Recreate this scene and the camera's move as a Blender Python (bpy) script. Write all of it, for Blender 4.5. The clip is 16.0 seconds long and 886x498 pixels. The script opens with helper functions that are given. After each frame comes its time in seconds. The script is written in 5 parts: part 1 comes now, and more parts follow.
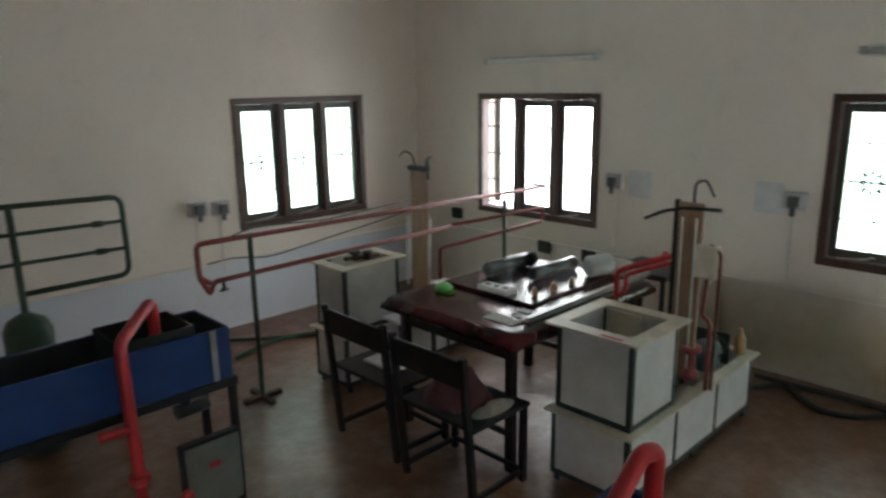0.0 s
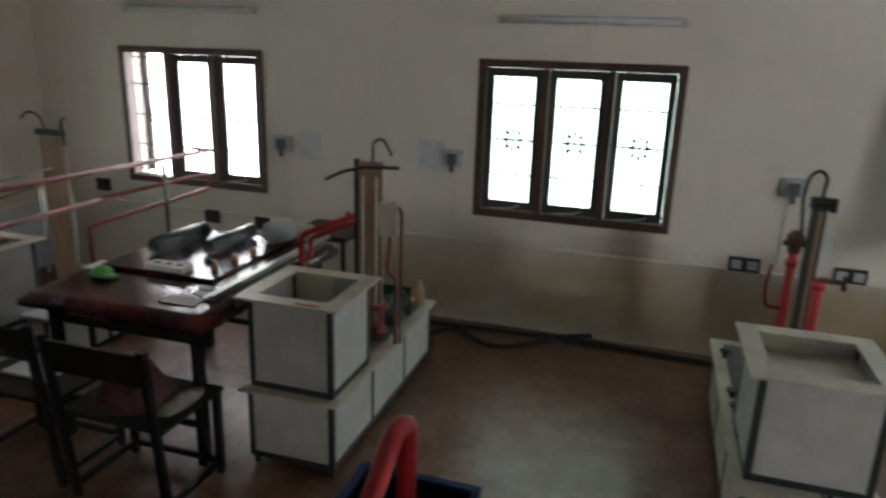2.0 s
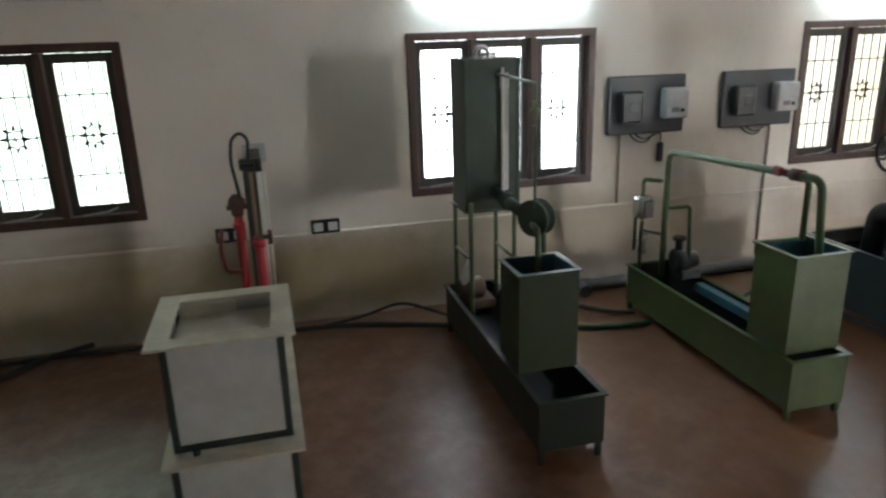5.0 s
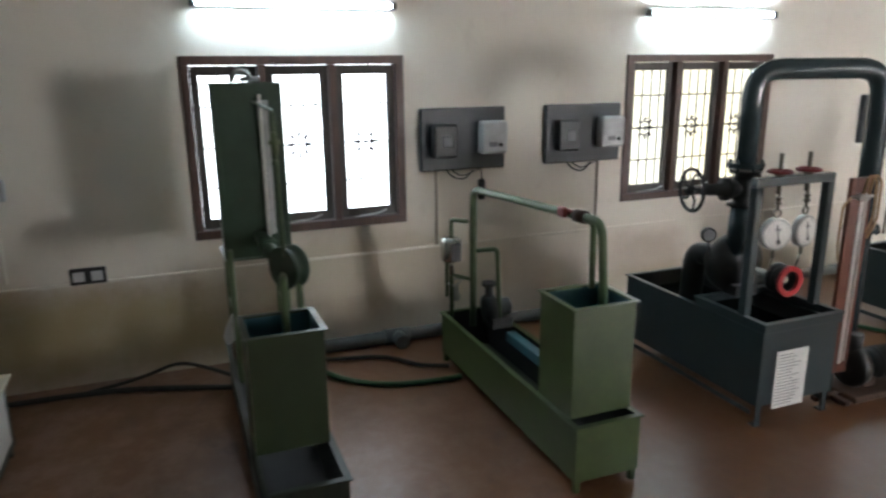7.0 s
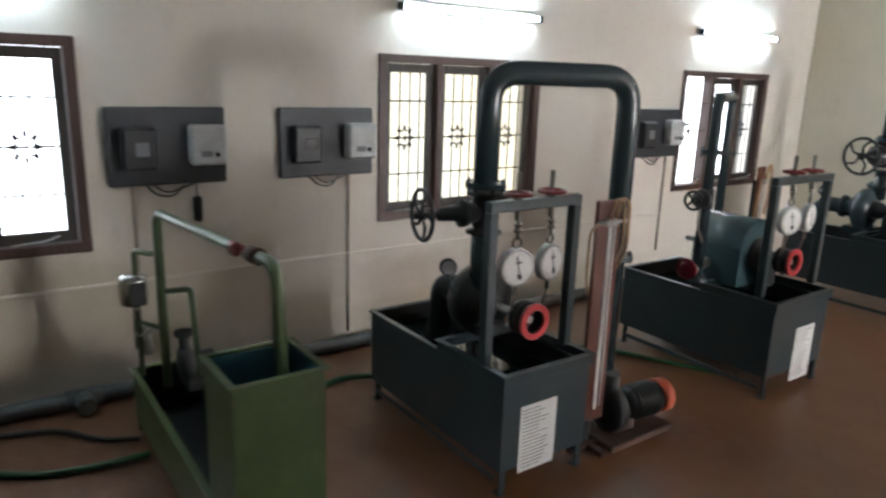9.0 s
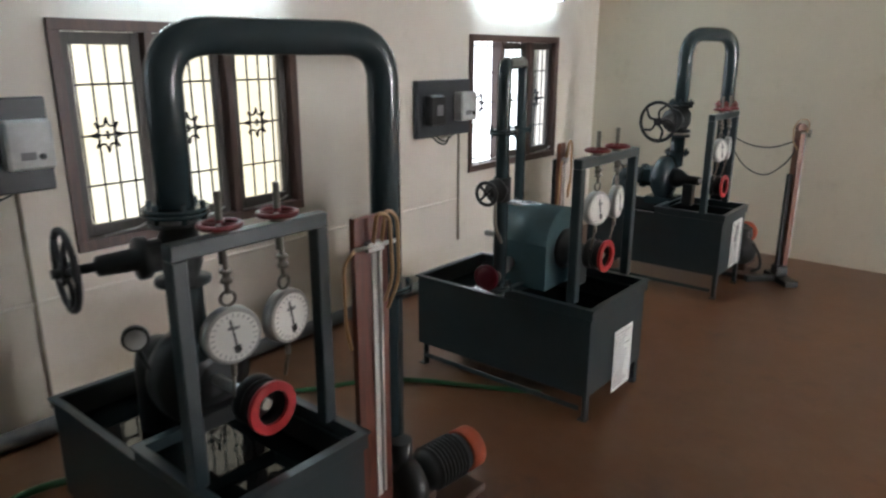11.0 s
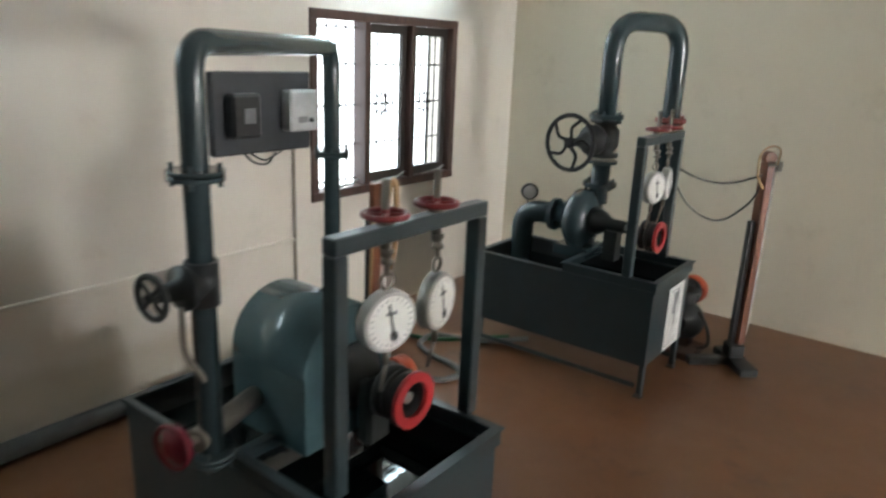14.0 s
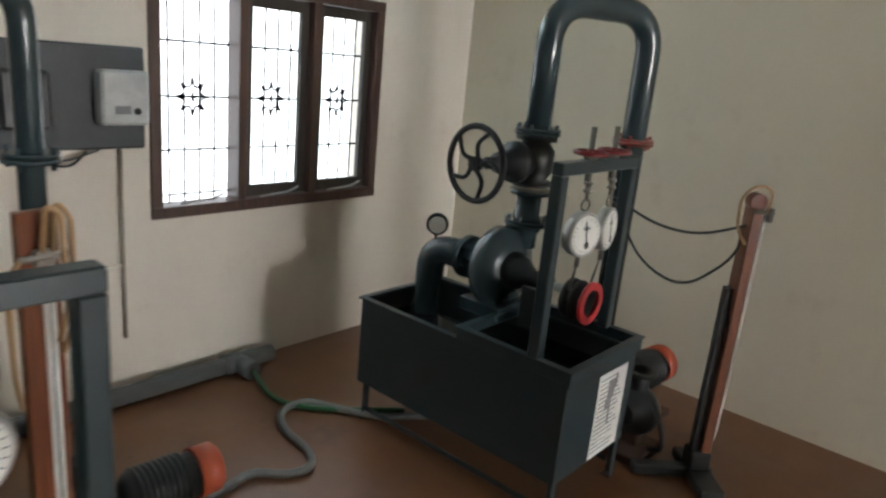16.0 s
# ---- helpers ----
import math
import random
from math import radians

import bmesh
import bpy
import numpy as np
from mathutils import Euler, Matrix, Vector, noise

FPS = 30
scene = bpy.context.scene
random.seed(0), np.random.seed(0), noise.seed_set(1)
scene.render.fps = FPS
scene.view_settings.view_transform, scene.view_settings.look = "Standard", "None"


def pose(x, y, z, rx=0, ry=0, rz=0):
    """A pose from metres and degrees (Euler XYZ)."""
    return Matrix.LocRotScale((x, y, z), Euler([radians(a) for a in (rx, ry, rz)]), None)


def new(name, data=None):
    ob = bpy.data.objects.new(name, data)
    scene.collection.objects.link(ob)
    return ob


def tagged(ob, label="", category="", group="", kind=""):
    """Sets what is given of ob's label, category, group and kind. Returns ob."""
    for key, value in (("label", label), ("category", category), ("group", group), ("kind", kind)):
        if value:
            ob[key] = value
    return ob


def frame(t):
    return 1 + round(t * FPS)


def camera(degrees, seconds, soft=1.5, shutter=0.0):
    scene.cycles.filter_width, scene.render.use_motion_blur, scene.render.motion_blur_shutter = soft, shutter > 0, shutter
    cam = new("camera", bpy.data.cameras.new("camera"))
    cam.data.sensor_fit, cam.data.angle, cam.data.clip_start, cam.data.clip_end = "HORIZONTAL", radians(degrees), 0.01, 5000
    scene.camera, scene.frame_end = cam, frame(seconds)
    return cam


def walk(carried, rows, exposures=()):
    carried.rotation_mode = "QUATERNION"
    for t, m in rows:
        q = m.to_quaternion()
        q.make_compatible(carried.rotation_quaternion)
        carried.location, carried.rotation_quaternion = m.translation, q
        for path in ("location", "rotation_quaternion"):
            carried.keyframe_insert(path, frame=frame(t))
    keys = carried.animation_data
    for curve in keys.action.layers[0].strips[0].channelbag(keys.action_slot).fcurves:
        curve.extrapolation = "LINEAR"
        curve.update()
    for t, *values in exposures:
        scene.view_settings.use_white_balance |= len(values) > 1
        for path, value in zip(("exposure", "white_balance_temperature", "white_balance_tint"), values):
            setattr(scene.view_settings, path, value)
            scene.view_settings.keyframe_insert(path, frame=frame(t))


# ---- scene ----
cam = camera(65.6, 16.0, soft=2.4, shutter=0.5)
METRES, EYE, TILT, LEAN, TURN = 7.6, 2.09, 0.0, 0.0, -44.3
ROWS = [
    (0.0, 0.0, 0.0, 0.0, -0.21, -13.66, 0.86),
    (0.5, -0.0112, 0.0077, 0.0002, -8.06, -14.19, 3.41),
    (1.0, -0.0207, 0.0171, 0.0022, -13.24, -12.68, 2.87),
    (1.5, -0.0189, 0.0273, -0.0016, -20.65, -14.37, 0.09),
    (2.0, -0.0111, 0.0281, -0.0062, -28.33, -16.32, -1.81),
    (2.5, -0.0019, 0.0215, -0.0081, -35.25, -17.44, -1.26),
    (3.0, 0.0085, 0.0084, -0.006, -41.91, -16.67, -0.45),
    (3.5, 0.0177, -0.0066, -0.0061, -47.97, -16.37, 0.36),
    (4.0, 0.0354, -0.0202, -0.0084, -54.09, -16.71, 1.19),
    (4.5, 0.0617, -0.0362, -0.0131, -58.2, -17.48, 1.93),
    (7.0, 0.1931, -0.1147, -0.0268, -67.08, -14.64, 0.6),
    (7.5, 0.2289, -0.1382, -0.0314, -70.87, -16.66, 2.07),
    (8.0, 0.2587, -0.1545, -0.0314, -73.76, -15.88, -1.52),
    (8.5, 0.291, -0.1592, -0.0301, -76.35, -14.12, -1.87),
    (9.0, 0.3194, -0.1628, -0.0334, -80.64, -13.98, -1.9),
    (9.5, 0.3548, -0.1736, -0.0361, -85.54, -15.12, -2.0),
    (12.0, 0.5227, -0.2303, -0.0355, -98.75, -14.58, 0.69),
    (12.5, 0.5555, -0.2543, -0.0348, -97.19, -13.41, 0.23),
    (13.0, 0.5902, -0.2754, -0.0387, -98.25, -15.12, -0.67),
    (13.5, 0.6305, -0.3020, -0.0401, -99.39, -16.64, 0.15),
    (14.0, 0.6646, -0.3348, -0.0409, -97.97, -16.16, -2.27),
    (14.5, 0.6990, -0.3633, -0.0389, -99.30, -14.56, -4.41),
    (15.0, 0.7301, -0.3893, -0.0430, -97.62, -15.68, -2.55),
    (15.5, 0.7617, -0.4226, -0.0504, -94.47, -15.58, -4.69),
    (16.0, 0.7888, -0.4506, -0.0501, -94.00, -15.55, -5.33),
]
EXPOSURES = [(0.0, 0.6, 5950, 8), (1.5, 0.42, 5950, 12), (2.5, 0.15, 6100, 12), (3.5, -0.05, 6250, 11), (4.5, 0.08, 6250, 12), (7.0, 0.0, 6150, 12), (9.5, -0.25, 6200, 14), (12.0, -0.52, 6200, 12), (14.0, -0.22, 6250, 9), (16.0, -0.68, 6350, 10)]
walk(cam, [(t, pose(0, 0, EYE, TILT, LEAN, TURN) @ pose(METRES * x, METRES * y, METRES * z, 90 + pitch, roll, yaw)) for t, x, y, z, yaw, pitch, roll in ROWS], EXPOSURES)

# ---- light ----
world = bpy.data.worlds.new("daylight")
scene.world = world
world.use_nodes = True
wn = world.node_tree.nodes
sky = wn.new("ShaderNodeTexSky")
sky.sky_type, sky.sun_disc = "NISHITA", False
sky.sun_elevation, sky.sun_rotation = radians(55), radians(250)
wn["Background"].inputs["Strength"].default_value = 0.1
world.node_tree.links.new(sky.outputs["Color"], wn["Background"].inputs["Color"])
DAY = 3.6        # brightness of the daylight outside the windows
DAY_WEST = 2.5   # the same behind the camera
DAY_YARD = 150.0  # sunlit yard outside the unshuttered window behind the camera
TUBE = 80.0      # brightness of a lit fluorescent tube


# ---- materials ----
def shader(name):
    m = bpy.data.materials.new(name)
    m.use_nodes = True
    nt = m.node_tree
    return m, nt, nt.nodes["Principled BSDF"]


def node(nt, kind, **values):
    n = nt.nodes.new(kind)
    for key, value in values.items():
        n.inputs[key].default_value = value
    return n


def noise_tex(nt, scale, detail=4.0, rough=0.6, stretch=(1, 1, 1)):
    geo = nt.nodes.new("ShaderNodeNewGeometry")
    mp = nt.nodes.new("ShaderNodeMapping")
    mp.inputs["Scale"].default_value = stretch
    nt.links.new(geo.outputs["Position"], mp.inputs["Vector"])
    n = node(nt, "ShaderNodeTexNoise", Scale=scale, Detail=detail, Roughness=rough)
    nt.links.new(mp.outputs["Vector"], n.inputs["Vector"])
    return n.outputs["Fac"]


def ramp(nt, fac, lo, hi):
    n = node(nt, "ShaderNodeMapRange")
    n.interpolation_type = "SMOOTHSTEP"
    n.inputs["From Min"].default_value, n.inputs["From Max"].default_value = lo, hi
    nt.links.new(fac, n.inputs["Value"])
    return n.outputs["Result"]


def mixed(nt, fac, a, b):
    n = nt.nodes.new("ShaderNodeMix")
    n.data_type = "RGBA"
    if isinstance(fac, float):
        n.inputs[0].default_value = fac
    else:
        nt.links.new(fac, n.inputs[0])
    for socket, v in ((n.inputs[6], a), (n.inputs[7], b)):
        if isinstance(v, tuple):
            socket.default_value = (*v, 1)
        else:
            nt.links.new(v, socket)
    return n.outputs[2]


def maths(nt, op, a, b=None):
    n = nt.nodes.new("ShaderNodeMath")
    n.operation = op
    for k, v in enumerate((a, b)):
        if v is None:
            continue
        if isinstance(v, (int, float)):
            n.inputs[k].default_value = v
        else:
            nt.links.new(v, n.inputs[k])
    return n.outputs[0]


def bump(nt, bsdf, fac, strength, distance=0.002):
    b = node(nt, "ShaderNodeBump", Strength=strength, Distance=distance)
    nt.links.new(fac, b.inputs["Height"])
    nt.links.new(b.outputs["Normal"], bsdf.inputs["Normal"])


def coat(name, color, rough=0.4, metal=0.0, worn=None, wear=0.25, grain=0.09, relief=0.15, scale=7.0, spread=1.0):
    """Paint, metal, plastic or cloth: two scales of colour change, blotches of wear, uneven gloss and a fine relief."""
    m, nt, bsdf = shader(name)
    big, small = noise_tex(nt, scale), noise_tex(nt, scale * 14, 3)
    dark = tuple(c * (1 - 2 * grain) for c in color)
    lit = tuple(min(1, c * (1 + grain)) for c in color)
    col = mixed(nt, ramp(nt, big, 0.35, 0.68), dark, lit)
    col = mixed(nt, maths(nt, "MULTIPLY", ramp(nt, small, 0.45, 0.7), 0.4), col, dark)
    if worn:
        mask = ramp(nt, noise_tex(nt, scale * 2.3, 6, 0.7), 0.60, 0.72)
        col = mixed(nt, maths(nt, "MULTIPLY", mask, wear), col, worn)
    nt.links.new(col, bsdf.inputs["Base Color"])
    r = node(nt, "ShaderNodeMapRange")
    r.inputs["To Min"].default_value, r.inputs["To Max"].default_value = max(0.05, rough - 0.1 * spread), min(1, rough + 0.14 * spread)
    nt.links.new(big, r.inputs["Value"])
    nt.links.new(r.outputs["Result"], bsdf.inputs["Roughness"])
    bsdf.inputs["Metallic"].default_value = metal
    bump(nt, bsdf, small, relief)
    return m


def wood(name, light, dark, rough=0.5, stretch=(30, 30, 2), scale=1.6):
    m, nt, bsdf = shader(name)
    g = noise_tex(nt, scale, 6, 0.65, stretch)
    col = mixed(nt, ramp(nt, g, 0.3, 0.7), dark, light)
    col = mixed(nt, maths(nt, "MULTIPLY", ramp(nt, noise_tex(nt, 5), 0.5, 0.75), 0.35), col, dark)
    nt.links.new(col, bsdf.inputs["Base Color"])
    bsdf.inputs["Roughness"].default_value = rough
    bump(nt, bsdf, g, 0.2)
    return m


def glow(name, color, strength, color2=None):
    m, nt, bsdf = shader(name)
    e = node(nt, "ShaderNodeEmission", Strength=strength)
    if color2:
        c = mixed(nt, ramp(nt, noise_tex(nt, 1.7, 3, 0.5, (1, 1, 0.6)), 0.35, 0.65), color, color2)
        nt.links.new(c, e.inputs["Color"])
    else:
        e.inputs["Color"].default_value = (*color, 1)
    nt.links.new(e.outputs["Emission"], nt.nodes["Material Output"].inputs["Surface"])
    return m


def plaster(name, base, stain, marks):
    """Old distemper on plaster. marks: (axis, centre along it, half width, centre z, half height, strength, colour) of stains and patches."""
    m, nt, bsdf = shader(name)
    geo = nt.nodes.new("ShaderNodeNewGeometry")
    sep = nt.nodes.new("ShaderNodeSeparateXYZ")
    nt.links.new(geo.outputs["Position"], sep.inputs[0])
    big, mid, fine = noise_tex(nt, 0.9, 5, 0.6), noise_tex(nt, 4.5, 6, 0.65), noise_tex(nt, 60, 3)
    col = mixed(nt, ramp(nt, big, 0.3, 0.7), tuple(c * 0.93 for c in base), base)
    col = mixed(nt, maths(nt, "MULTIPLY", ramp(nt, mid, 0.56, 0.74), 0.35), col, stain)
    streak = noise_tex(nt, 3.0, 5, 0.6, (1, 1, 0.22))
    col = mixed(nt, maths(nt, "MULTIPLY", ramp(nt, streak, 0.58, 0.75), 0.28), col, stain)
    wob = maths(nt, "MULTIPLY", maths(nt, "SUBTRACT", mid, 0.5), 0.28)
    for axis, c, hw, z, hh, strength, tint in marks:
        du = maths(nt, "DIVIDE", maths(nt, "ABSOLUTE", maths(nt, "SUBTRACT", sep.outputs[axis], c)), hw)
        dv = maths(nt, "DIVIDE", maths(nt, "ABSOLUTE", maths(nt, "SUBTRACT", sep.outputs["Z"], z)), hh)
        far = maths(nt, "POWER", maths(nt, "ADD", maths(nt, "POWER", du, 2.6), maths(nt, "POWER", dv, 2.6)), 0.385)
        far = maths(nt, "ADD", far, maths(nt, "MULTIPLY", wob, 2.2))
        mask = maths(nt, "SUBTRACT", 1.0, ramp(nt, far, 0.45, 1.15))
        mask = maths(nt, "MULTIPLY", mask, maths(nt, "MULTIPLY", ramp(nt, big, 0.1, 0.6), strength))
        col = mixed(nt, mask, col, tint)
    nt.links.new(col, bsdf.inputs["Base Color"])
    bsdf.inputs["Roughness"].default_value = 0.85
    bump(nt, bsdf, maths(nt, "ADD", maths(nt, "MULTIPLY", mid, 2.0), fine), 0.25, 0.003)
    return m


SMUDGE = (0.30, 0.225, 0.15)
OCHRE = (0.40, 0.33, 0.19)
WALL_EAST = plaster("cream_distemper", (0.76, 0.70, 0.62), (0.58, 0.52, 0.44), [
    ("Y", -2.2, 1.2, 0.22, 0.18, 0.6, SMUDGE),
    ("Y", -5.2, 0.5, 0.35, 0.3, 0.5, SMUDGE),
    ("Y", 0.9, 1.6, 0.57, 0.13, 0.40, SMUDGE),
    ("Y", -1.0, 0.9, 0.48, 0.20, 0.50, SMUDGE),
    ("Y", 0.4, 0.5, 0.72, 0.10, 0.4, SMUDGE),
    ("Y", 0.2, 1.7, 0.30, 0.38, 0.95, OCHRE),
    ("Y", -1.25, 0.9, 0.28, 0.36, 0.85, OCHRE),
    ("Y", 1.9, 1.1, 0.32, 0.34, 0.7, OCHRE),
    ("Y", -2.9, 1.1, 0.50, 0.36, 0.5, OCHRE),
    ("Y", -6.2, 2.2, 0.18, 0.16, 0.45, OCHRE),
    ("Y", 2.3, 0.8, 0.30, 0.24, 0.45, SMUDGE)])
WALL_PLAIN = plaster("pale_distemper", (0.74, 0.69, 0.61), (0.56, 0.51, 0.44), [])
# the walls' cream paint, darkened and yellowed for the dimmer light on this end
WALL_SOUTH = plaster("dimmed_yellow_distemper", (0.69, 0.625, 0.49), (0.53, 0.465, 0.35), [])
# unseen ceiling, its whitewash greyed to cut the light it bounces
CEILING = coat("greyed_ceiling_whitewash", (0.55, 0.53, 0.49), 0.9, grain=0.06)


def cement_floor():
    m, nt, bsdf = shader("red_oxide_cement")
    big, mid, fine = noise_tex(nt, 0.8, 5), noise_tex(nt, 5, 6, 0.7), noise_tex(nt, 70, 3)
    geo = nt.nodes.new("ShaderNodeNewGeometry")
    sep = nt.nodes.new("ShaderNodeSeparateXYZ")
    nt.links.new(geo.outputs["Position"], sep.inputs[0])
    northward = maths(nt, "ADD", maths(nt, "MULTIPLY", sep.outputs["Y"], 0.16), maths(nt, "MULTIPLY", big, 0.5))
    northward = ramp(nt, northward, -0.55, 0.35)     # pale overlay grows stronger towards the north end
    col = mixed(nt, ramp(nt, big, 0.3, 0.7), (0.118, 0.050, 0.021), (0.158, 0.068, 0.028))
    dust = maths(nt, "MULTIPLY", ramp(nt, mid, 0.38, 0.70), maths(nt, "ADD", 0.16, maths(nt, "MULTIPLY", northward, 0.78)))
    col = mixed(nt, dust, col, (0.225, 0.145, 0.112))
    col = mixed(nt, maths(nt, "MULTIPLY", ramp(nt, noise_tex(nt, 2.2, 6, 0.7), 0.55, 0.72), 0.6), col, (0.065, 0.032, 0.022))
    nt.links.new(col, bsdf.inputs["Base Color"])
    r = node(nt, "ShaderNodeMapRange")
    r.inputs["To Min"].default_value, r.inputs["To Max"].default_value = 0.31, 0.40
    nt.links.new(big, r.inputs["Value"])
    nt.links.new(r.outputs["Result"], bsdf.inputs["Roughness"])
    bsdf.inputs["Specular IOR Level"].default_value = 0.6
    bump(nt, bsdf, maths(nt, "ADD", mid, maths(nt, "MULTIPLY", fine, 0.3)), 0.15, 0.003)
    return m


FLOOR = cement_floor()
GROUND = coat("dry_earth", (0.30, 0.24, 0.16), 0.95, scale=1.5)
FRAME_WOOD = wood("dark_brown_painted_wood", (0.085, 0.040, 0.028), (0.045, 0.022, 0.017), 0.45)
SHUTTER_WOOD = wood("dark_stained_shutter_wood", (0.060, 0.045, 0.036), (0.032, 0.026, 0.022), 0.5)
IRON = coat("black_iron", (0.018, 0.018, 0.02), 0.5, 0.3)
GREY_PAINT = coat("blue_grey_machine_enamel", (0.025, 0.039, 0.044), 0.30, worn=(0.060, 0.052, 0.042), wear=0.3, grain=0.05, spread=0.3)
GREY_PIPE = coat("slate_pipe_enamel", (0.036, 0.054, 0.060), 0.2, grain=0.03, spread=0.15)
CASING = coat("sea_grey_casing_enamel", (0.060, 0.105, 0.115), 0.2, worn=(0.045, 0.07, 0.075), wear=0.2, grain=0.06, spread=0.2)
GREEN_PAINT = coat("olive_green_enamel", (0.052, 0.080, 0.026), 0.35, worn=(0.12, 0.08, 0.045), wear=0.35)
# two darker copies of the olive enamel carry the first green bench's shade
GREEN_SHADE = coat("shade_darkened_green_enamel", (0.010, 0.016, 0.008), 0.5, worn=(0.06, 0.045, 0.03), wear=0.3)
GREEN_HALF_SHADE = coat("shade_dulled_olive_enamel", (0.024, 0.038, 0.015), 0.42, worn=(0.09, 0.06, 0.035), wear=0.3)
GREEN_DARK = coat("deep_green_enamel", (0.032, 0.060, 0.036), 0.38, worn=(0.09, 0.06, 0.04), wear=0.3)
GREEN_PIPE = coat("green_pipe_enamel", (0.085, 0.125, 0.060), 0.35, worn=(0.1, 0.07, 0.05), wear=0.3)
TEAL_IN = coat("sea_blue_tank_lining", (0.030, 0.110, 0.140), 0.45, worn=(0.06, 0.05, 0.04), wear=0.4)
# near-black colour paints in the shade of the deep tank insides
DARK_IN = coat("shade_black_tank_lining", (0.008, 0.009, 0.010), 0.7, worn=(0.05, 0.03, 0.02), wear=0.4)
RED_PAINT = coat("red_enamel", (0.40, 0.022, 0.028), 0.35, worn=(0.12, 0.04, 0.03), wear=0.35)
RED_WHEEL = coat("dark_red_wheel_enamel", (0.19, 0.018, 0.020), 0.3, worn=(0.08, 0.04, 0.03), wear=0.5)
RED_PIPE = coat("dull_red_pipe_paint", (0.22, 0.045, 0.038), 0.35, worn=(0.14, 0.09, 0.07), wear=0.4)
ORANGE = coat("orange_motor_enamel", (0.45, 0.085, 0.035), 0.45, worn=(0.12, 0.05, 0.03), wear=0.4)
BLUE_PAINT = coat("royal_blue_enamel", (0.006, 0.036, 0.145), 0.4, worn=(0.05, 0.05, 0.06), wear=0.3)
CREAM = coat("cream_fibreglass", (0.60, 0.55, 0.44), 0.45, worn=(0.35, 0.28, 0.2), wear=0.3)
WHITE_PANEL = coat("off_white_laminate", (0.56, 0.56, 0.53), 0.4, worn=(0.42, 0.38, 0.32), wear=0.3, grain=0.05)
ANGLE_GREEN = coat("blackish_green_angle_iron", (0.028, 0.042, 0.034), 0.45, worn=(0.08, 0.05, 0.04), wear=0.4)
STEEL = coat("galvanised_steel", (0.42, 0.42, 0.40), 0.35, 0.85)
DULL_STEEL = coat("dull_oiled_steel", (0.20, 0.18, 0.155), 0.42, 0.7, worn=(0.12, 0.07, 0.04), wear=0.4)
CHROME = coat("bright_steel", (0.62, 0.62, 0.60), 0.2, 1.0, grain=0.05)
RUST = coat("rusty_cast_iron", (0.085, 0.050, 0.036), 0.65, 0.2, worn=(0.17, 0.08, 0.04), wear=0.6)
CAST = coat("black_cast_iron", (0.022, 0.024, 0.024), 0.4, 0.25, worn=(0.07, 0.05, 0.04), wear=0.4)
TEAK = wood("reddish_varnished_board", (0.16, 0.045, 0.025), (0.07, 0.022, 0.014), 0.3)
MAROON = coat("dark_maroon_enamel", (0.10, 0.008, 0.016), 0.12, grain=0.05)
COPPER = wood("orange_varnished_post", (0.21, 0.070, 0.030), (0.11, 0.036, 0.017), 0.35)
TAN = wood("tan_plywood", (0.36, 0.235, 0.15), (0.24, 0.15, 0.095), 0.5)
DARK_WOOD = wood("blackish_chair_wood", (0.010, 0.008, 0.007), (0.005, 0.0045, 0.004), 0.5)
PAPER = coat("white_paper", (0.74, 0.74, 0.72), 0.7, grain=0.04, relief=0.03)
INK = coat("grey_print", (0.22, 0.22, 0.23), 0.7)
DIAL = coat("white_dial", (0.78, 0.78, 0.74), 0.35, grain=0.03, relief=0.0)
BLACK = coat("black_plastic", (0.014, 0.014, 0.015), 0.4)
GREY_BOX = coat("light_grey_switch_box", (0.52, 0.53, 0.53), 0.4, worn=(0.3, 0.28, 0.25), wear=0.3)
PANEL_DARK = coat("dark_grey_steel_panel", (0.032, 0.036, 0.042), 0.45, worn=(0.09, 0.08, 0.07), wear=0.25)
PVC = coat("grey_pvc", (0.105, 0.11, 0.108), 0.45, worn=(0.15, 0.12, 0.09), wear=0.4)
HOSE_BLACK = coat("black_rubber", (0.020, 0.021, 0.020), 0.5)
HOSE_GREEN = coat("green_garden_hose", (0.016, 0.085, 0.030), 0.35)
HOSE_GREY = coat("grey_hose", (0.12, 0.125, 0.12), 0.5)
HOSE_TAN = coat("amber_rubber_tube", (0.42, 0.26, 0.13), 0.4)
GLASS_TUBE = coat("milky_glass_tube", (0.72, 0.72, 0.68), 0.12, grain=0.04, relief=0.0)
CLOTH = coat("maroon_tablecloth", (0.070, 0.013, 0.015), 0.16, grain=0.3, relief=0.3, scale=4)
TUBE_GLOW = glow("lit_fluorescent_tube", (0.72, 0.93, 1.0), TUBE)
TUBE_OFF = coat("unlit_fluorescent_tube", (0.70, 0.69, 0.66), 0.3, grain=0.03)
PALE_BLUE = coat("pale_blue_notice_paper", (0.62, 0.625, 0.63), 0.7, grain=0.05)
OUT_GREEN = glow("pale_green_daylight", (0.80, 1.0, 0.80), DAY, (0.95, 1.0, 0.95))
OUT_YARD = glow("sunlit_yard_daylight", (1.0, 0.985, 0.95), DAY_YARD)
OUT_SUN = glow("bright_pinkish_daylight", (1.0, 0.95, 0.90), 10.0)
OUT_BLUE = glow("bright_bluish_daylight", (0.93, 0.97, 1.0), 7.0)
OUT_WALL = glow("sunlit_beige_wall_outside", (1.0, 0.90, 0.66), 1.9, (1.0, 0.95, 0.80))
OUT_WEST = glow("white_daylight", (0.97, 0.98, 1.0), DAY_WEST)


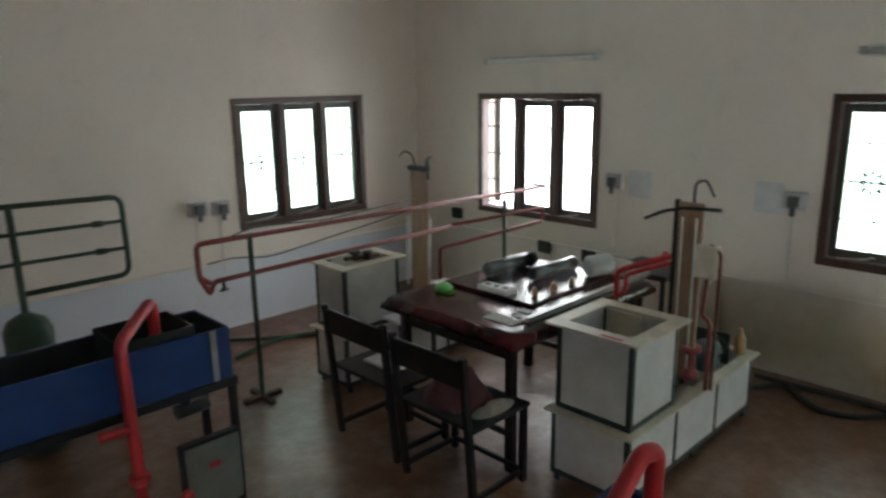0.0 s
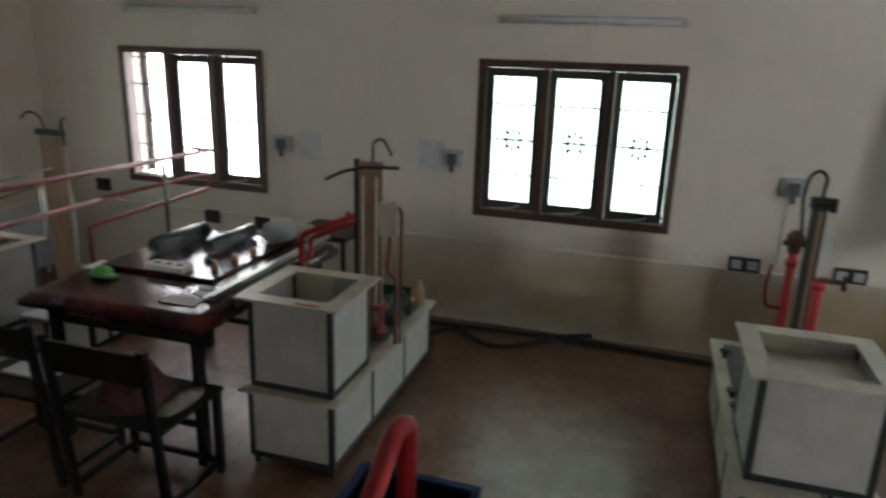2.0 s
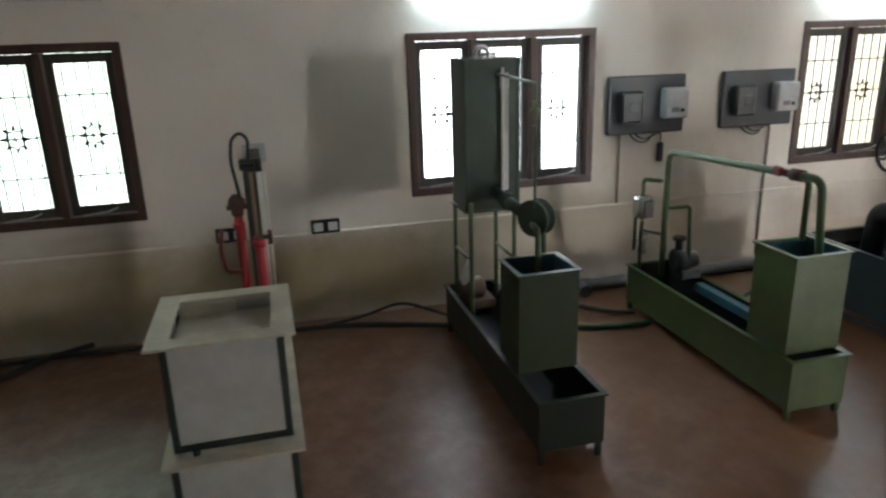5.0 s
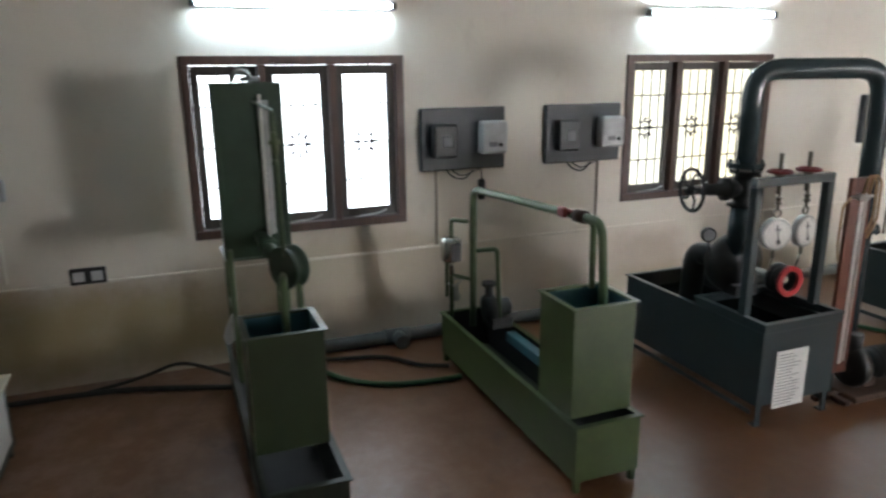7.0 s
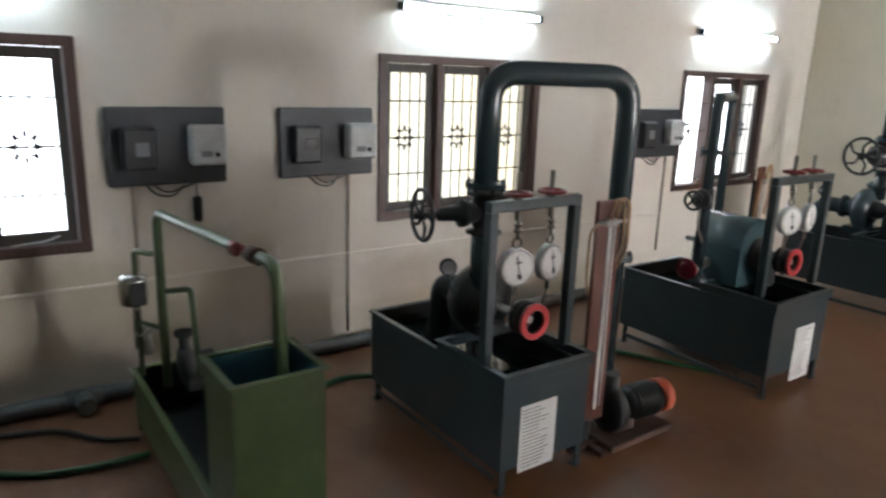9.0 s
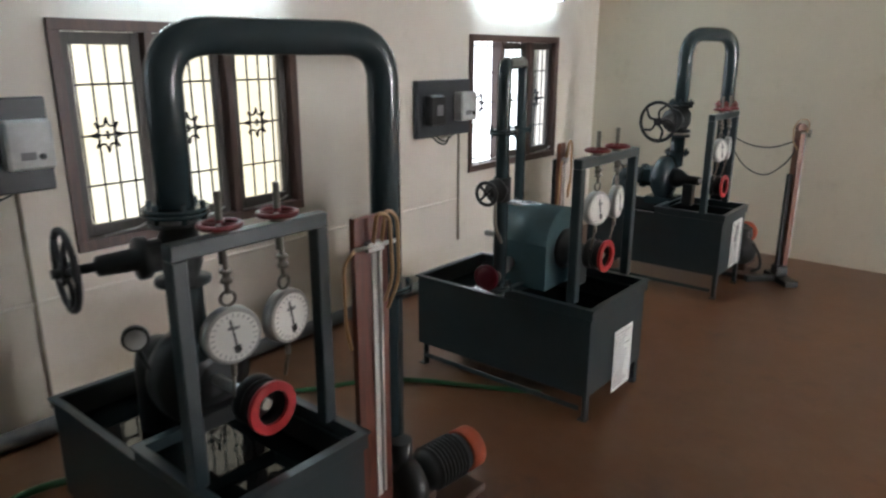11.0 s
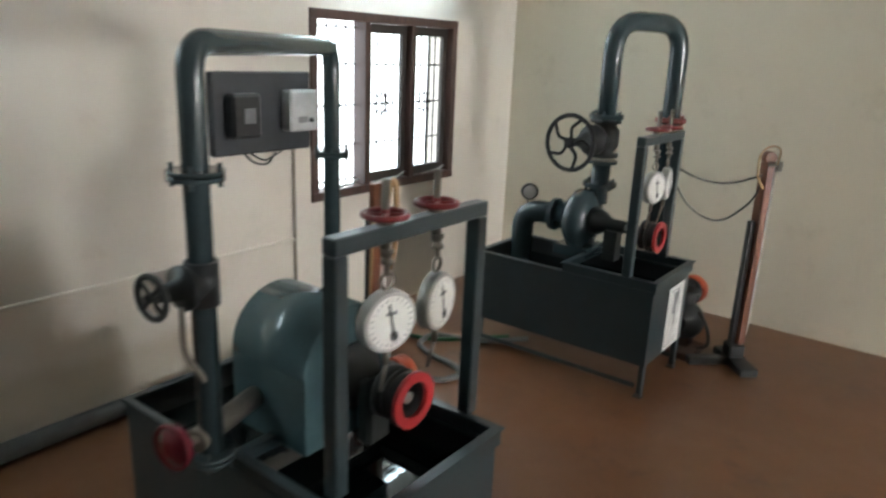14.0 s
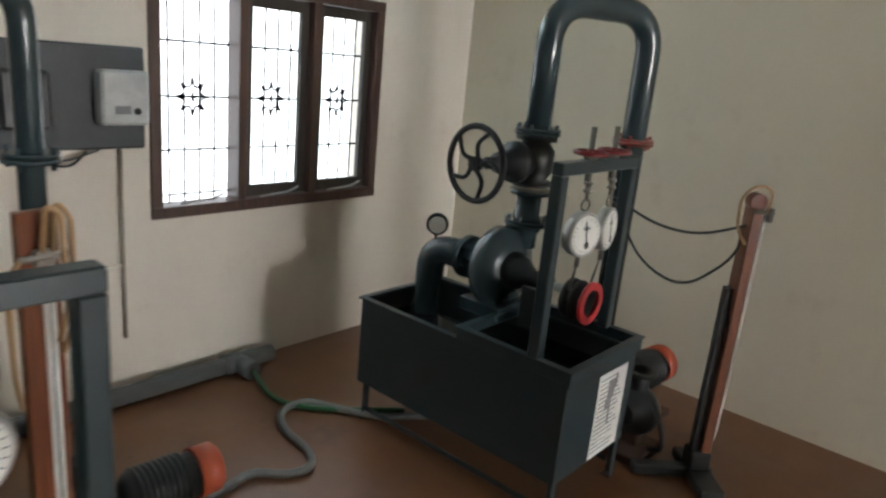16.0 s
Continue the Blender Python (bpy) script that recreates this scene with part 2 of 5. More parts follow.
def clear_glass():
    m, nt, bsdf = shader("window_glass")
    bsdf.inputs["Base Color"].default_value = (0.95, 0.97, 0.96, 1)
    bsdf.inputs["Roughness"].default_value = 0.03
    bsdf.inputs["Transmission Weight"].default_value = 1.0
    bsdf.inputs["IOR"].default_value = 1.1
    return m


GLASS = clear_glass()


def standing_water():
    m, nt, bsdf = shader("still_dark_water")
    bsdf.inputs["Base Color"].default_value = (0.006, 0.008, 0.008, 1)
    bsdf.inputs["Roughness"].default_value = 0.03
    bsdf.inputs["IOR"].default_value = 1.33
    bump(nt, bsdf, noise_tex(nt, 14, 2), 0.04, 0.01)
    return m


WATER = standing_water()


# ---- shapes: each gives (points, faces, smooth flags) ----
def box(x0, x1, y0, y1, z0, z1, b=0.003):
    x0, x1, y0, y1, z0, z1 = min(x0, x1), max(x0, x1), min(y0, y1), max(y0, y1), min(z0, z1), max(z0, z1)
    b = min(b, 0.45 * min(x1 - x0, y1 - y0, z1 - z0))
    if b <= 0:
        v = [Vector((x, y, z)) for x in (x0, x1) for y in (y0, y1) for z in (z0, z1)]
        f = [(0, 1, 3, 2), (4, 6, 7, 5), (0, 4, 5, 1), (2, 3, 7, 6), (0, 2, 6, 4), (1, 5, 7, 3)]
        return v, f, [False] * 6
    bm = bmesh.new()
    bmesh.ops.create_cube(bm, size=1)
    for p in bm.verts:
        p.co = Vector((x0 if p.co.x < 0 else x1, y0 if p.co.y < 0 else y1, z0 if p.co.z < 0 else z1))
    bmesh.ops.bevel(bm, geom=bm.edges[:], offset=b, segments=1, affect="EDGES")
    bm.verts.index_update()
    out = [p.co.copy() for p in bm.verts], [tuple(q.index for q in f.verts) for f in bm.faces], [False] * len(bm.faces)
    bm.free()
    return out


def turned(shape, m):
    return [m @ p for p in shape[0]], shape[1], shape[2]


def basis(d):
    d = Vector(d).normalized()
    a = d.orthogonal().normalized()
    return d, a, d.cross(a)


def lathe(base, axis, profile, seg=20):
    """A turned body: profile rows of (radius, height along the axis), closed at both ends."""
    d, a, b = basis(axis)
    base = Vector(base)
    v, f, s = [], [], []
    for r, h in profile:
        for k in range(seg):
            t = 2 * math.pi * k / seg
            v.append(base + d * h + (a * math.cos(t) + b * math.sin(t)) * r)
    for i in range(len(profile) - 1):
        flat = abs(profile[i][1] - profile[i + 1][1]) < 1e-6
        for k in range(seg):
            n = (k + 1) % seg
            f.append((i * seg + k, i * seg + n, (i + 1) * seg + n, (i + 1) * seg + k))
            s.append(not flat)
    f += [tuple(reversed(range(seg))), tuple(range((len(profile) - 1) * seg, len(profile) * seg))]
    s += [False, False]
    return v, f, s


def rod(p, q, r, seg=12, r2=None):
    p, q = Vector(p), Vector(q)
    return lathe(p, q - p, [(r, 0), (r if r2 is None else r2, (q - p).length)], seg)


def rounded(points, bend, steps=6):
    pts = [Vector(p) for p in points]
    out = [pts[0]]
    for i in range(1, len(pts) - 1):
        p, a, b = pts[i], pts[i - 1] - pts[i], pts[i + 1] - pts[i]
        k = min(bend, a.length * 0.49, b.length * 0.49)
        s, e = p + a.normalized() * k, p + b.normalized() * k
        for j in range(steps + 1):
            t = j / steps
            out.append(s * (1 - t) ** 2 + p * 2 * t * (1 - t) + e * t * t)
    return out + [pts[-1]]


def pipe(points, r, bend=0.08, seg=12, steps=6):
    pts = rounded(points, bend, steps) if bend else [Vector(p) for p in points]
    v, f, s = [], [], []
    d = (pts[1] - pts[0]).normalized()
    a = d.orthogonal().normalized()
    for i, p in enumerate(pts):
        ahead = (pts[min(i + 1, len(pts) - 1)] - pts[max(i - 1, 0)]).normalized()
        a = (a - ahead * a.dot(ahead)).normalized()
        b = ahead.cross(a)
        for k in range(seg):
            t = 2 * math.pi * k / seg
            v.append(p + (a * math.cos(t) + b * math.sin(t)) * r)
    for i in range(len(pts) - 1):
        for k in range(seg):
            n = (k + 1) % seg
            f.append((i * seg + k, i * seg + n, (i + 1) * seg + n, (i + 1) * seg + k))
            s.append(True)
    f += [tuple(reversed(range(seg))), tuple(range((len(pts) - 1) * seg, len(pts) * seg))]
    return v, f, s + [False, False]


def ring(centre, axis, big, small, seg=24, sides=8):
    d, a, b = basis(axis)
    c = Vector(centre)
    v, f = [], []
    for i in range(seg):
        t = 2 * math.pi * i / seg
        out = a * math.cos(t) + b * math.sin(t)
        for k in range(sides):
            u = 2 * math.pi * k / sides
            v.append(c + out * (big + small * math.cos(u)) + d * small * math.sin(u))
    for i in range(seg):
        for k in range(sides):
            n, m = (i + 1) % seg, (k + 1) % sides
            f.append((i * sides + k, n * sides + k, n * sides + m, i * sides + m))
    return v, f, [True] * len(f)


def annulus(c, axis, r0, r1, thick, seg=30):
    """A flat ring from c along the axis."""
    d, a, b = basis(axis)
    c = Vector(c)
    v, f, s = [], [], []
    for r, h in ((r0, 0), (r1, 0), (r1, thick), (r0, thick)):
        v += [c + d * h + (a * math.cos(2 * math.pi * k / seg) + b * math.sin(2 * math.pi * k / seg)) * r for k in range(seg)]
    for q in range(4):
        for k in range(seg):
            n, p = (k + 1) % seg, (q + 1) % 4
            f.append((q * seg + k, q * seg + n, p * seg + n, p * seg + k))
            s.append(q in (1, 3))
    return v, f, s


def hollow(x0, x1, y0, y1, z0, z1, t=0.006):
    """An open-topped box of sheet: walls, bottom and an inner side."""
    v = [Vector((x, y, z)) for a, z in ((0, z0), (0, z1), (t, z1), (t, z0 + t)) for x, y in
         ((x0 + a, y0 + a), (x1 - a, y0 + a), (x1 - a, y1 - a), (x0 + a, y1 - a))]
    f = [(4 * r + k, 4 * r + (k + 1) % 4, 4 * r + 4 + (k + 1) % 4, 4 * r + 4 + k) for r in range(3) for k in range(4)]
    f += [(3, 2, 1, 0), (12, 13, 14, 15)]
    return v, f, [False] * len(f)


def collar(x0, x1, y0, y1, z0, z1, t):
    """Four upright or flat strips in one piece round an opening."""
    v = [Vector((x, y, z)) for a, z in ((0, z0), (0, z1), (t, z1), (t, z0)) for x, y in
         ((x0 + a, y0 + a), (x1 - a, y0 + a), (x1 - a, y1 - a), (x0 + a, y1 - a))]
    f = [(4 * r + k, 4 * r + (k + 1) % 4, (4 * r + 4 + (k + 1) % 4) if r < 3 else (k + 1) % 4, (4 * r + 4 + k) if r < 3 else k) for r in range(4) for k in range(4)]
    return v, f, [False] * len(f)


def rim(x0, x1, y0, y1, z, w, t=0.012, out=0.0):
    """A flat rim round an opening, w wide, lying on z."""
    return collar(x0 - out, x1 + out, y0 - out, y1 + out, z, z + t, w)


CENTRE = {}


def mesh_of(name, shapes, material):
    if isinstance(shapes, tuple):
        shapes = [shapes]
    v, f, s = [], [], []
    for sv, sf, ss in shapes:
        n = len(v)
        v += sv
        f += [tuple(i + n for i in face) for face in sf]
        s += ss
    lo = Vector([min(p[k] for p in v) for k in range(3)])
    hi = Vector([max(p[k] for p in v) for k in range(3)])
    c = (lo + hi) / 2
    me = bpy.data.meshes.new(name)
    me.from_pydata([p - c for p in v], [], f)
    me.polygons.foreach_set("use_smooth", s)
    me.materials.append(material)
    bm = bmesh.new()
    bm.from_mesh(me)
    bmesh.ops.recalc_face_normals(bm, faces=bm.faces[:])
    bm.to_mesh(me)
    bm.free()
    return me, c


def part(name, shapes, material, parent=None, label=""):
    me, c = mesh_of(name, shapes, material)
    ob = new(name, me)
    ob.location = c - (CENTRE[parent] if parent else Vector())
    ob.parent = parent
    CENTRE[ob] = c
    return tagged(ob, label) if label else ob


def thing(name, at, label, category, group="", kind=""):
    ob = new(name)
    ob.empty_display_size = 0.1
    ob.location = at
    CENTRE[ob] = Vector(at)
    return tagged(ob, label, category, group, kind)


def single(name, shapes, material, label, category, group="", kind=""):
    return tagged(part(name, shapes, material), label, category, group, kind)


# ---- the room ----
EAST, NORTH, SOUTH, WEST, HIGH, THICK = 4.95, 5.45, -10.32, -4.2, 3.5, 0.23
SILL, HEAD = 0.855, 1.98
BAYS_EAST = [(4.545, 3.195), (1.46, 0.06), (-1.725, -3.125), (-4.91, -6.345), (-8.12, -9.52)]
BAYS_WEST = [(-2.6, -4.0), (-7.9, -9.3)]


def pierced(name, along, low, high, openings, span):
    """A wall along y (span: x0, x1) or x (span: y0, y1) with window openings through it."""
    def piece(a, b, z0, z1):
        return box(*span, a, b, z0, z1, 0) if along == "y" else box(a, b, *span, z0, z1, 0)
    shapes, at = [], low
    for a, b, bottom, top in sorted((min(o[:2]), max(o[:2]), *(o[2:] or (SILL, HEAD))) for o in openings):
        shapes += [piece(at, a, 0, HIGH), piece(a, b, top, HIGH)]
        if bottom > 0:
            shapes.append(piece(a, b, 0, bottom))
        at = b
    shapes.append(piece(at, high, 0, HIGH))
    return shapes


def structure(name, shapes, material, label, category):
    return single(name, shapes, material, label, category, kind="structure")


structure("ground", box(-60, 60, -60, 60, -0.5, -0.12, 0), GROUND, "dry bare earth around the laboratory building", "ground")
structure("floor", box(WEST, EAST, SOUTH, NORTH, -0.1, 0, 0), FLOOR, "worn red oxide cement laboratory floor with dull stains", "floor")
structure("ceiling", box(WEST - THICK, EAST + THICK, SOUTH - THICK, NORTH + THICK, HIGH, HIGH + 0.15, 0), CEILING, "plain greyed laboratory ceiling, out of view", "ceiling")
structure("wall_east", pierced("wall_east", "y", SOUTH, NORTH, BAYS_EAST, (EAST, EAST + THICK)), WALL_EAST, "cream distempered wall with damp stains near the floor", "wall")
structure("wall_west", pierced("wall_west", "y", SOUTH, NORTH, BAYS_WEST, (WEST - THICK, WEST)), WALL_PLAIN, "plain cream distempered wall with windows", "wall")
structure("wall_north", pierced("wall_north", "x", WEST - THICK, EAST + THICK, [(2.85, 4.24)], (NORTH, NORTH + THICK)), WALL_PLAIN, "cream distempered end wall with one window", "wall")
structure("wall_south", box(WEST - THICK, EAST + THICK, SOUTH - THICK, SOUTH, 0, HIGH, 0), WALL_SOUTH, "bare cream distempered end wall", "wall")


def window(n, corner, across, outward, width, open_bay, daylight):
    """Three-bay timber casement window. corner: lower left one on the inner wall face, seen from the room. open_bay 3: no shutters at all."""
    a, o, up = Vector(across), Vector(outward), Vector((0, 0, 1))
    c = Vector(corner)
    tall = HEAD - SILL
    win = thing(f"window_{n}", c, "brown timber three-bay casement window with ornamental iron grille, daylight behind", "window", "casement windows", "structure")

    def slab(u0, u1, v0, v1, w0, w1, b=0.003):
        p, q = c + a * u0 + up * v0 + o * w0, c + a * u1 + up * v1 + o * w1
        return box(p.x, q.x, p.y, q.y, p.z, q.z, b)

    def at(u, v, w):
        return c + a * u + up * v + o * w
    fr, mu = 0.055, 0.048
    bay = (width - 2 * fr - 2 * mu) / 3
    part("frame", [slab(0, width, tall - fr, tall, -0.018, 0.10), slab(0, width, 0, fr, -0.018, 0.10),
                   slab(0, fr, fr, tall - fr, -0.016, 0.10), slab(width - fr, width, fr, tall - fr, -0.016, 0.10)], FRAME_WOOD, win)
    for k in range(2):
        u = fr + bay * (k + 1) + mu * k
        part("mullion", slab(u, u + mu, fr, tall - fr, -0.014, 0.10), FRAME_WOOD, win)
    for k in range(3):
        u0 = fr + (bay + mu) * k
        u1, v0, v1 = u0 + bay, fr, tall - fr
        st, g = 0.052, 0.003
        if open_bay == 3:
            pass
        elif k != open_bay:
            sh = part("shutter", [slab(u0 + g, u0 + st, v0 + g, v1 - g, 0.03, 0.065), slab(u1 - st, u1 - g, v0 + g, v1 - g, 0.03, 0.065),
                                  slab(u0 + st, u1 - st, v0 + g, v0 + st + 0.01, 0.03, 0.065), slab(u0 + st, u1 - st, v1 - st - 0.01, v1 - g, 0.03, 0.065)], SHUTTER_WOOD, win)
            pane = part("pane", slab(u0 + st, u1 - st, v0 + st + 0.01, v1 - st - 0.01, 0.044, 0.048, 0), GLASS, sh)
            pane.visible_shadow = False
        else:
            part("shutter", [slab(u0 - bay, u0 - bay + st, v0, v1, 0.235, 0.27), slab(u0 - st, u0, v0, v1, 0.235, 0.27),
                             slab(u0 - bay + st, u0 - st, v0, v0 + st, 0.235, 0.27), slab(u0 - bay + st, u0 - st, v1 - st, v1, 0.235, 0.27)], SHUTTER_WOOD, win, "shutter folded open against the outer wall")
        w, mid, r = 0.085, (v0 + v1) / 2, 0.0060
        bars = [rod(at(u0 + bay * j / 5, v0, w), at(u0 + bay * j / 5, v1, w), r, 6) for j in range(1, 5)]
        bars += [rod(at(u0, v, w), at(u1, v, w), r, 6) for v in (v0 + 0.035, v0 + (v1 - v0) * 0.25, mid, v0 + (v1 - v0) * 0.75, v1 - 0.035)]
        um = (u0 + u1) / 2
        for j in range(8):
            t0, t1, t2 = (math.pi * (j + q) / 4 for q in (0, 0.5, 1))
            far, near = 0.085, 0.036
            p = [at(um + math.cos(t) * q, mid + math.sin(t) * q * 1.05, w - 0.006) for t, q in ((t0, far), (t1, near), (t2, far))]
            bars.append(pipe(p, 0.0066, 0.03, 6, 3))
        bars += [slab(um - 0.022, um + 0.022, mid - 0.006, mid + 0.006, w - 0.014, w - 0.004, 0), slab(um - 0.006, um + 0.006, mid - 0.022, mid + 0.022, w - 0.016, w - 0.005, 0)]
        part("grille", bars, IRON, win, "ornamental wrought iron grille with a star")
        part("stay", [pipe([at(u0 + 0.08, v0 + 0.012, -0.02), at(u1 - 0.16, v0 + 0.03, -0.045), at(u1 - 0.10, v0 + 0.055, -0.05)], 0.006, 0.02, 6)], STEEL, win, "pale metal casement stay")
    single("backdrop", slab(-0.45, width + 0.45, -0.5, tall + 0.35, 0.62, 0.64, 0), daylight, "overexposed pale daylight outside the window", "backdrop", kind="structure")
    return win


for n, (y0, y1) in enumerate(BAYS_EAST):
    window(n + 2, (EAST, y0, SILL), (0, -1, 0), (1, 0, 0), y0 - y1, 0 if n in (0, 4) else None, (OUT_SUN, OUT_GREEN, OUT_BLUE, OUT_WALL, OUT_BLUE)[n])
window(1, (2.85, NORTH, SILL), (1, 0, 0), (0, 1, 0), 1.39, None, OUT_GREEN)
for n, (y0, y1) in enumerate(BAYS_WEST):
    window(n + 7, (WEST, y1, SILL), (0, 1, 0), (-1, 0, 0), y0 - y1, (None, 3)[n], (OUT_WEST, OUT_YARD)[n])

# ---- fittings on the walls ----
def tube_light(y0, y1, z, lit):
    t = thing("tube_light", (EAST, (y0 + y1) / 2, z), "lit white fluorescent tube on a wall batten above a window" if lit else "unlit dusty fluorescent batten on the wall above a window", "lamp", "tube lights")
    a, b = max(y0, y1), min(y0, y1)
    part("batten", box(EAST - 0.045, EAST - 0.001, b + 0.02, a - 0.02, z - 0.02, z + 0.035), GREY_BOX, t)
    for y in (a, b):
        s = 1 if y == a else -1
        part("lamp_holder", box(EAST - 0.10, EAST - 0.046, y - s * 0.03, y + s * 0.005, z - 0.025, z + 0.025, 0.006), BLACK if lit else GREY_BOX, t)
    part("tube", rod((EAST - 0.078, a - 0.032, z), (EAST - 0.078, b + 0.032, z), 0.016, 14), TUBE_GLOW if lit else TUBE_OFF, t)


for y0, y1, z, lit in ((4.39, 3.2, 2.265, False), (1.32, 0.11, 2.24, False), (-1.82, -3.06, 2.28, True), (-5.02, -6.25, 2.28, True), (-8.22, -9.45, 2.32, True)):
    tube_light(y0, y1, z, lit)


def meter_panel(y0, y1, z0, z1):
    t = thing("meter_panel", (EAST, (y0 + y1) / 2, z0), "dark grey steel wall panel with energy meter and starter box", "electrical panel", "meter panels")
    part("back_plate", box(EAST - 0.05, EAST - 0.001, y0, y1, z0, z1, 0.008), PANEL_DARK, t)
    w, h = y0 - y1, z1 - z0
    m = part("meter", box(EAST - 0.13, EAST - 0.051, y0 - 0.10 * w, y0 - 0.38 * w, z0 + 0.22 * h, z0 + 0.75 * h, 0.015), BLACK, t, "black energy meter")
    part("meter_window", box(EAST - 0.137, EAST - 0.131, y0 - 0.20 * w, y0 - 0.31 * w, z0 + 0.40 * h, z0 + 0.58 * h, 0.002), INK, m)
    s = part("starter_box", box(EAST - 0.14, EAST - 0.051, y0 - 0.66 * w, y0 - 0.97 * w, z0 + 0.26 * h, z0 + 0.78 * h, 0.012), GREY_BOX, t, "light grey starter box")
    part("button", lathe((EAST - 0.14, y0 - 0.88 * w, z0 + 0.40 * h), (-1, 0, 0), [(0.014, 0), (0.014, 0.012), (0.010, 0.016)], 10), BLACK, s)
    part("maker_plate", box(EAST - 0.143, EAST - 0.1405, y0 - 0.74 * w, y0 - 0.84 * w, z0 + 0.37 * h, z0 + 0.45 * h, 0), INK, s)
    part("loose_cable", [pipe([(EAST - 0.03, y0 - 0.30 * w, z0), (EAST - 0.06, y0 - 0.36 * w, z0 - 0.05), (EAST - 0.06, y0 - 0.5 * w, z0 - 0.07), (EAST - 0.03, y0 - 0.62 * w, z0 - 0.01)], 0.006, 0.05, 6),
                         pipe([(EAST - 0.04, y0 - 0.36 * w, z0), (EAST - 0.07, y0 - 0.45 * w, z0 - 0.045), (EAST - 0.03, y0 - 0.7 * w, z0 - 0.005)], 0.005, 0.05, 6)], BLACK, t)


for y0, y1 in ((-3.23, -3.865), (-4.20, -4.845), (-7.43, -8.08)):
    meter_panel(y0, y1, 1.20, 1.63)

single("hanging_tester", [box(EAST - 0.04, EAST - 0.002, -3.72, -3.67, 0.97, 1.12, 0.01), rod((EAST - 0.02, -3.695, 1.12), (EAST - 0.02, -3.695, 1.2), 0.004, 6)], BLACK, "small black plug hanging on its cable below the panel", "plug")


def switch_plate(y, z, w=0.20, h=0.10, gangs=2):
    t = thing("switch_socket", (EAST, y, z), "black switch and socket plate with white rockers on the wall", "socket", "wall sockets")
    part("plate", box(EAST - 0.022, EAST - 0.001, y - w / 2, y + w / 2, z - h / 2, z + h / 2, 0.004), BLACK, t)
    for k in range(gangs):
        yc = y + w / 2 - w * (k + 0.5) / gangs
        part("switch", box(EAST - 0.028, EAST - 0.0225, yc - w * 0.32 / gangs, yc + w * 0.32 / gangs, z - h * 0.3, z + h * 0.3, 0.003), GREY_BOX, t)


switch_plate(-1.09, 0.70)
switch_plate(-0.45, 0.70)
for y, z in ((3.73, 0.61), (3.25, 0.60), (4.84, 0.79)):
    t = thing("switch_socket", (EAST, y, z), "plain black power socket low on the wall", "socket", "wall sockets")
    part("plate", box(EAST - 0.03, EAST - 0.001, y - 0.07, y + 0.07, z - 0.055, z + 0.055, 0.006), BLACK, t)


def plug_point(p, across, outward):
    a, o, c = Vector(across), Vector(outward), Vector(p)
    t = thing("plug_point", c, "grey plug box with cable dropping down the wall", "socket", "plug points")

    def slab(u0, u1, z0, z1, w0, w1):
        s, e = c + a * u0 - o * w0, c + a * u1 - o * w1
        return box(s.x, e.x, s.y, e.y, c.z + z0, c.z + z1, 0.005)
    part("box", slab(-0.075, 0.075, -0.06, 0.06, 0.001, 0.05), GREY_BOX, t)
    part("plug", [slab(-0.03, 0.035, -0.04, 0.035, 0.051, 0.10), slab(-0.015, 0.02, -0.10, -0.03, 0.06, 0.085)], PVC, t)
    part("conduit", slab(-0.010, 0.010, -0.55, -0.062, 0.001, 0.018), WALL_PLAIN, t)


plug_point((EAST, 3.02, 1.28), (0, -1, 0), (1, 0, 0))
plug_point((EAST, 1.62, 1.27), (0, -1, 0), (1, 0, 0))
plug_point((EAST, -0.66, 1.25), (0, -1, 0), (1, 0, 0))
plug_point((2.67, NORTH, 1.08), (1, 0, 0), (0, 1, 0))
plug_point((2.46, NORTH, 1.10), (1, 0, 0), (0, 1, 0))
for y in (2.80, 1.80):
    single("notice_paper", box(EAST - 0.003, EAST - 0.001, y - 0.10, y + 0.10, 1.16, 1.38, 0), PALE_BLUE, "faded pale blue notice sheet pasted on the wall", "paper", "wall notices")

single("cable_trunking", [box(EAST - 0.018, EAST - 0.001, -8.0, 4.9, 0.645, 0.663, 0.003)], WALL_PLAIN, "thin cream-painted cable trunking along the wall", "trunking", kind="structure")
DADO = plaster("pale_blue_white_dado", (0.66, 0.70, 0.75), (0.52, 0.54, 0.56), [])
structure("trim", box(WEST, EAST - 0.001, NORTH - 0.004, NORTH - 0.0005, 0, 0.598, 0), DADO, "pale bluish white painted dado on the end wall", "trim")
single("cable_trunking", [box(WEST + 0.3, EAST - 0.02, NORTH - 0.018, NORTH - 0.001, 0.60, 0.618, 0.003)], WALL_PLAIN, "thin cream-painted cable trunking along the wall", "trunking", kind="structure")
OLD_CONDUIT = coat("grimy_painted_conduit", (0.36, 0.31, 0.25), 0.6, worn=(0.2, 0.15, 0.1), wear=0.4)
for y, z0, z1 in ((-4.68, 0.10, 1.20), (-3.35, 0.664, 1.20), (-7.98, 0.3, 1.20)):
    single("wall_conduit", rod((EAST - 0.012, y, z0), (EAST - 0.012, y, z1), 0.010, 8), OLD_CONDUIT, "thin painted conduit running down from a meter panel", "conduit", "wall conduits", "structure")

# drain pipe and hoses at the foot of the wall
drain = thing("drain_pipe", (EAST - 0.10, -4.0, 0), "grey PVC drain pipe lying along the foot of the wall", "pipe")
part("main_pipe", pipe([(EAST - 0.10, -2.15, 0.05), (EAST - 0.10, -3, 0.05), (EAST - 0.10, -8.74, 0.05)], 0.045, 0, 14), PVC, drain)
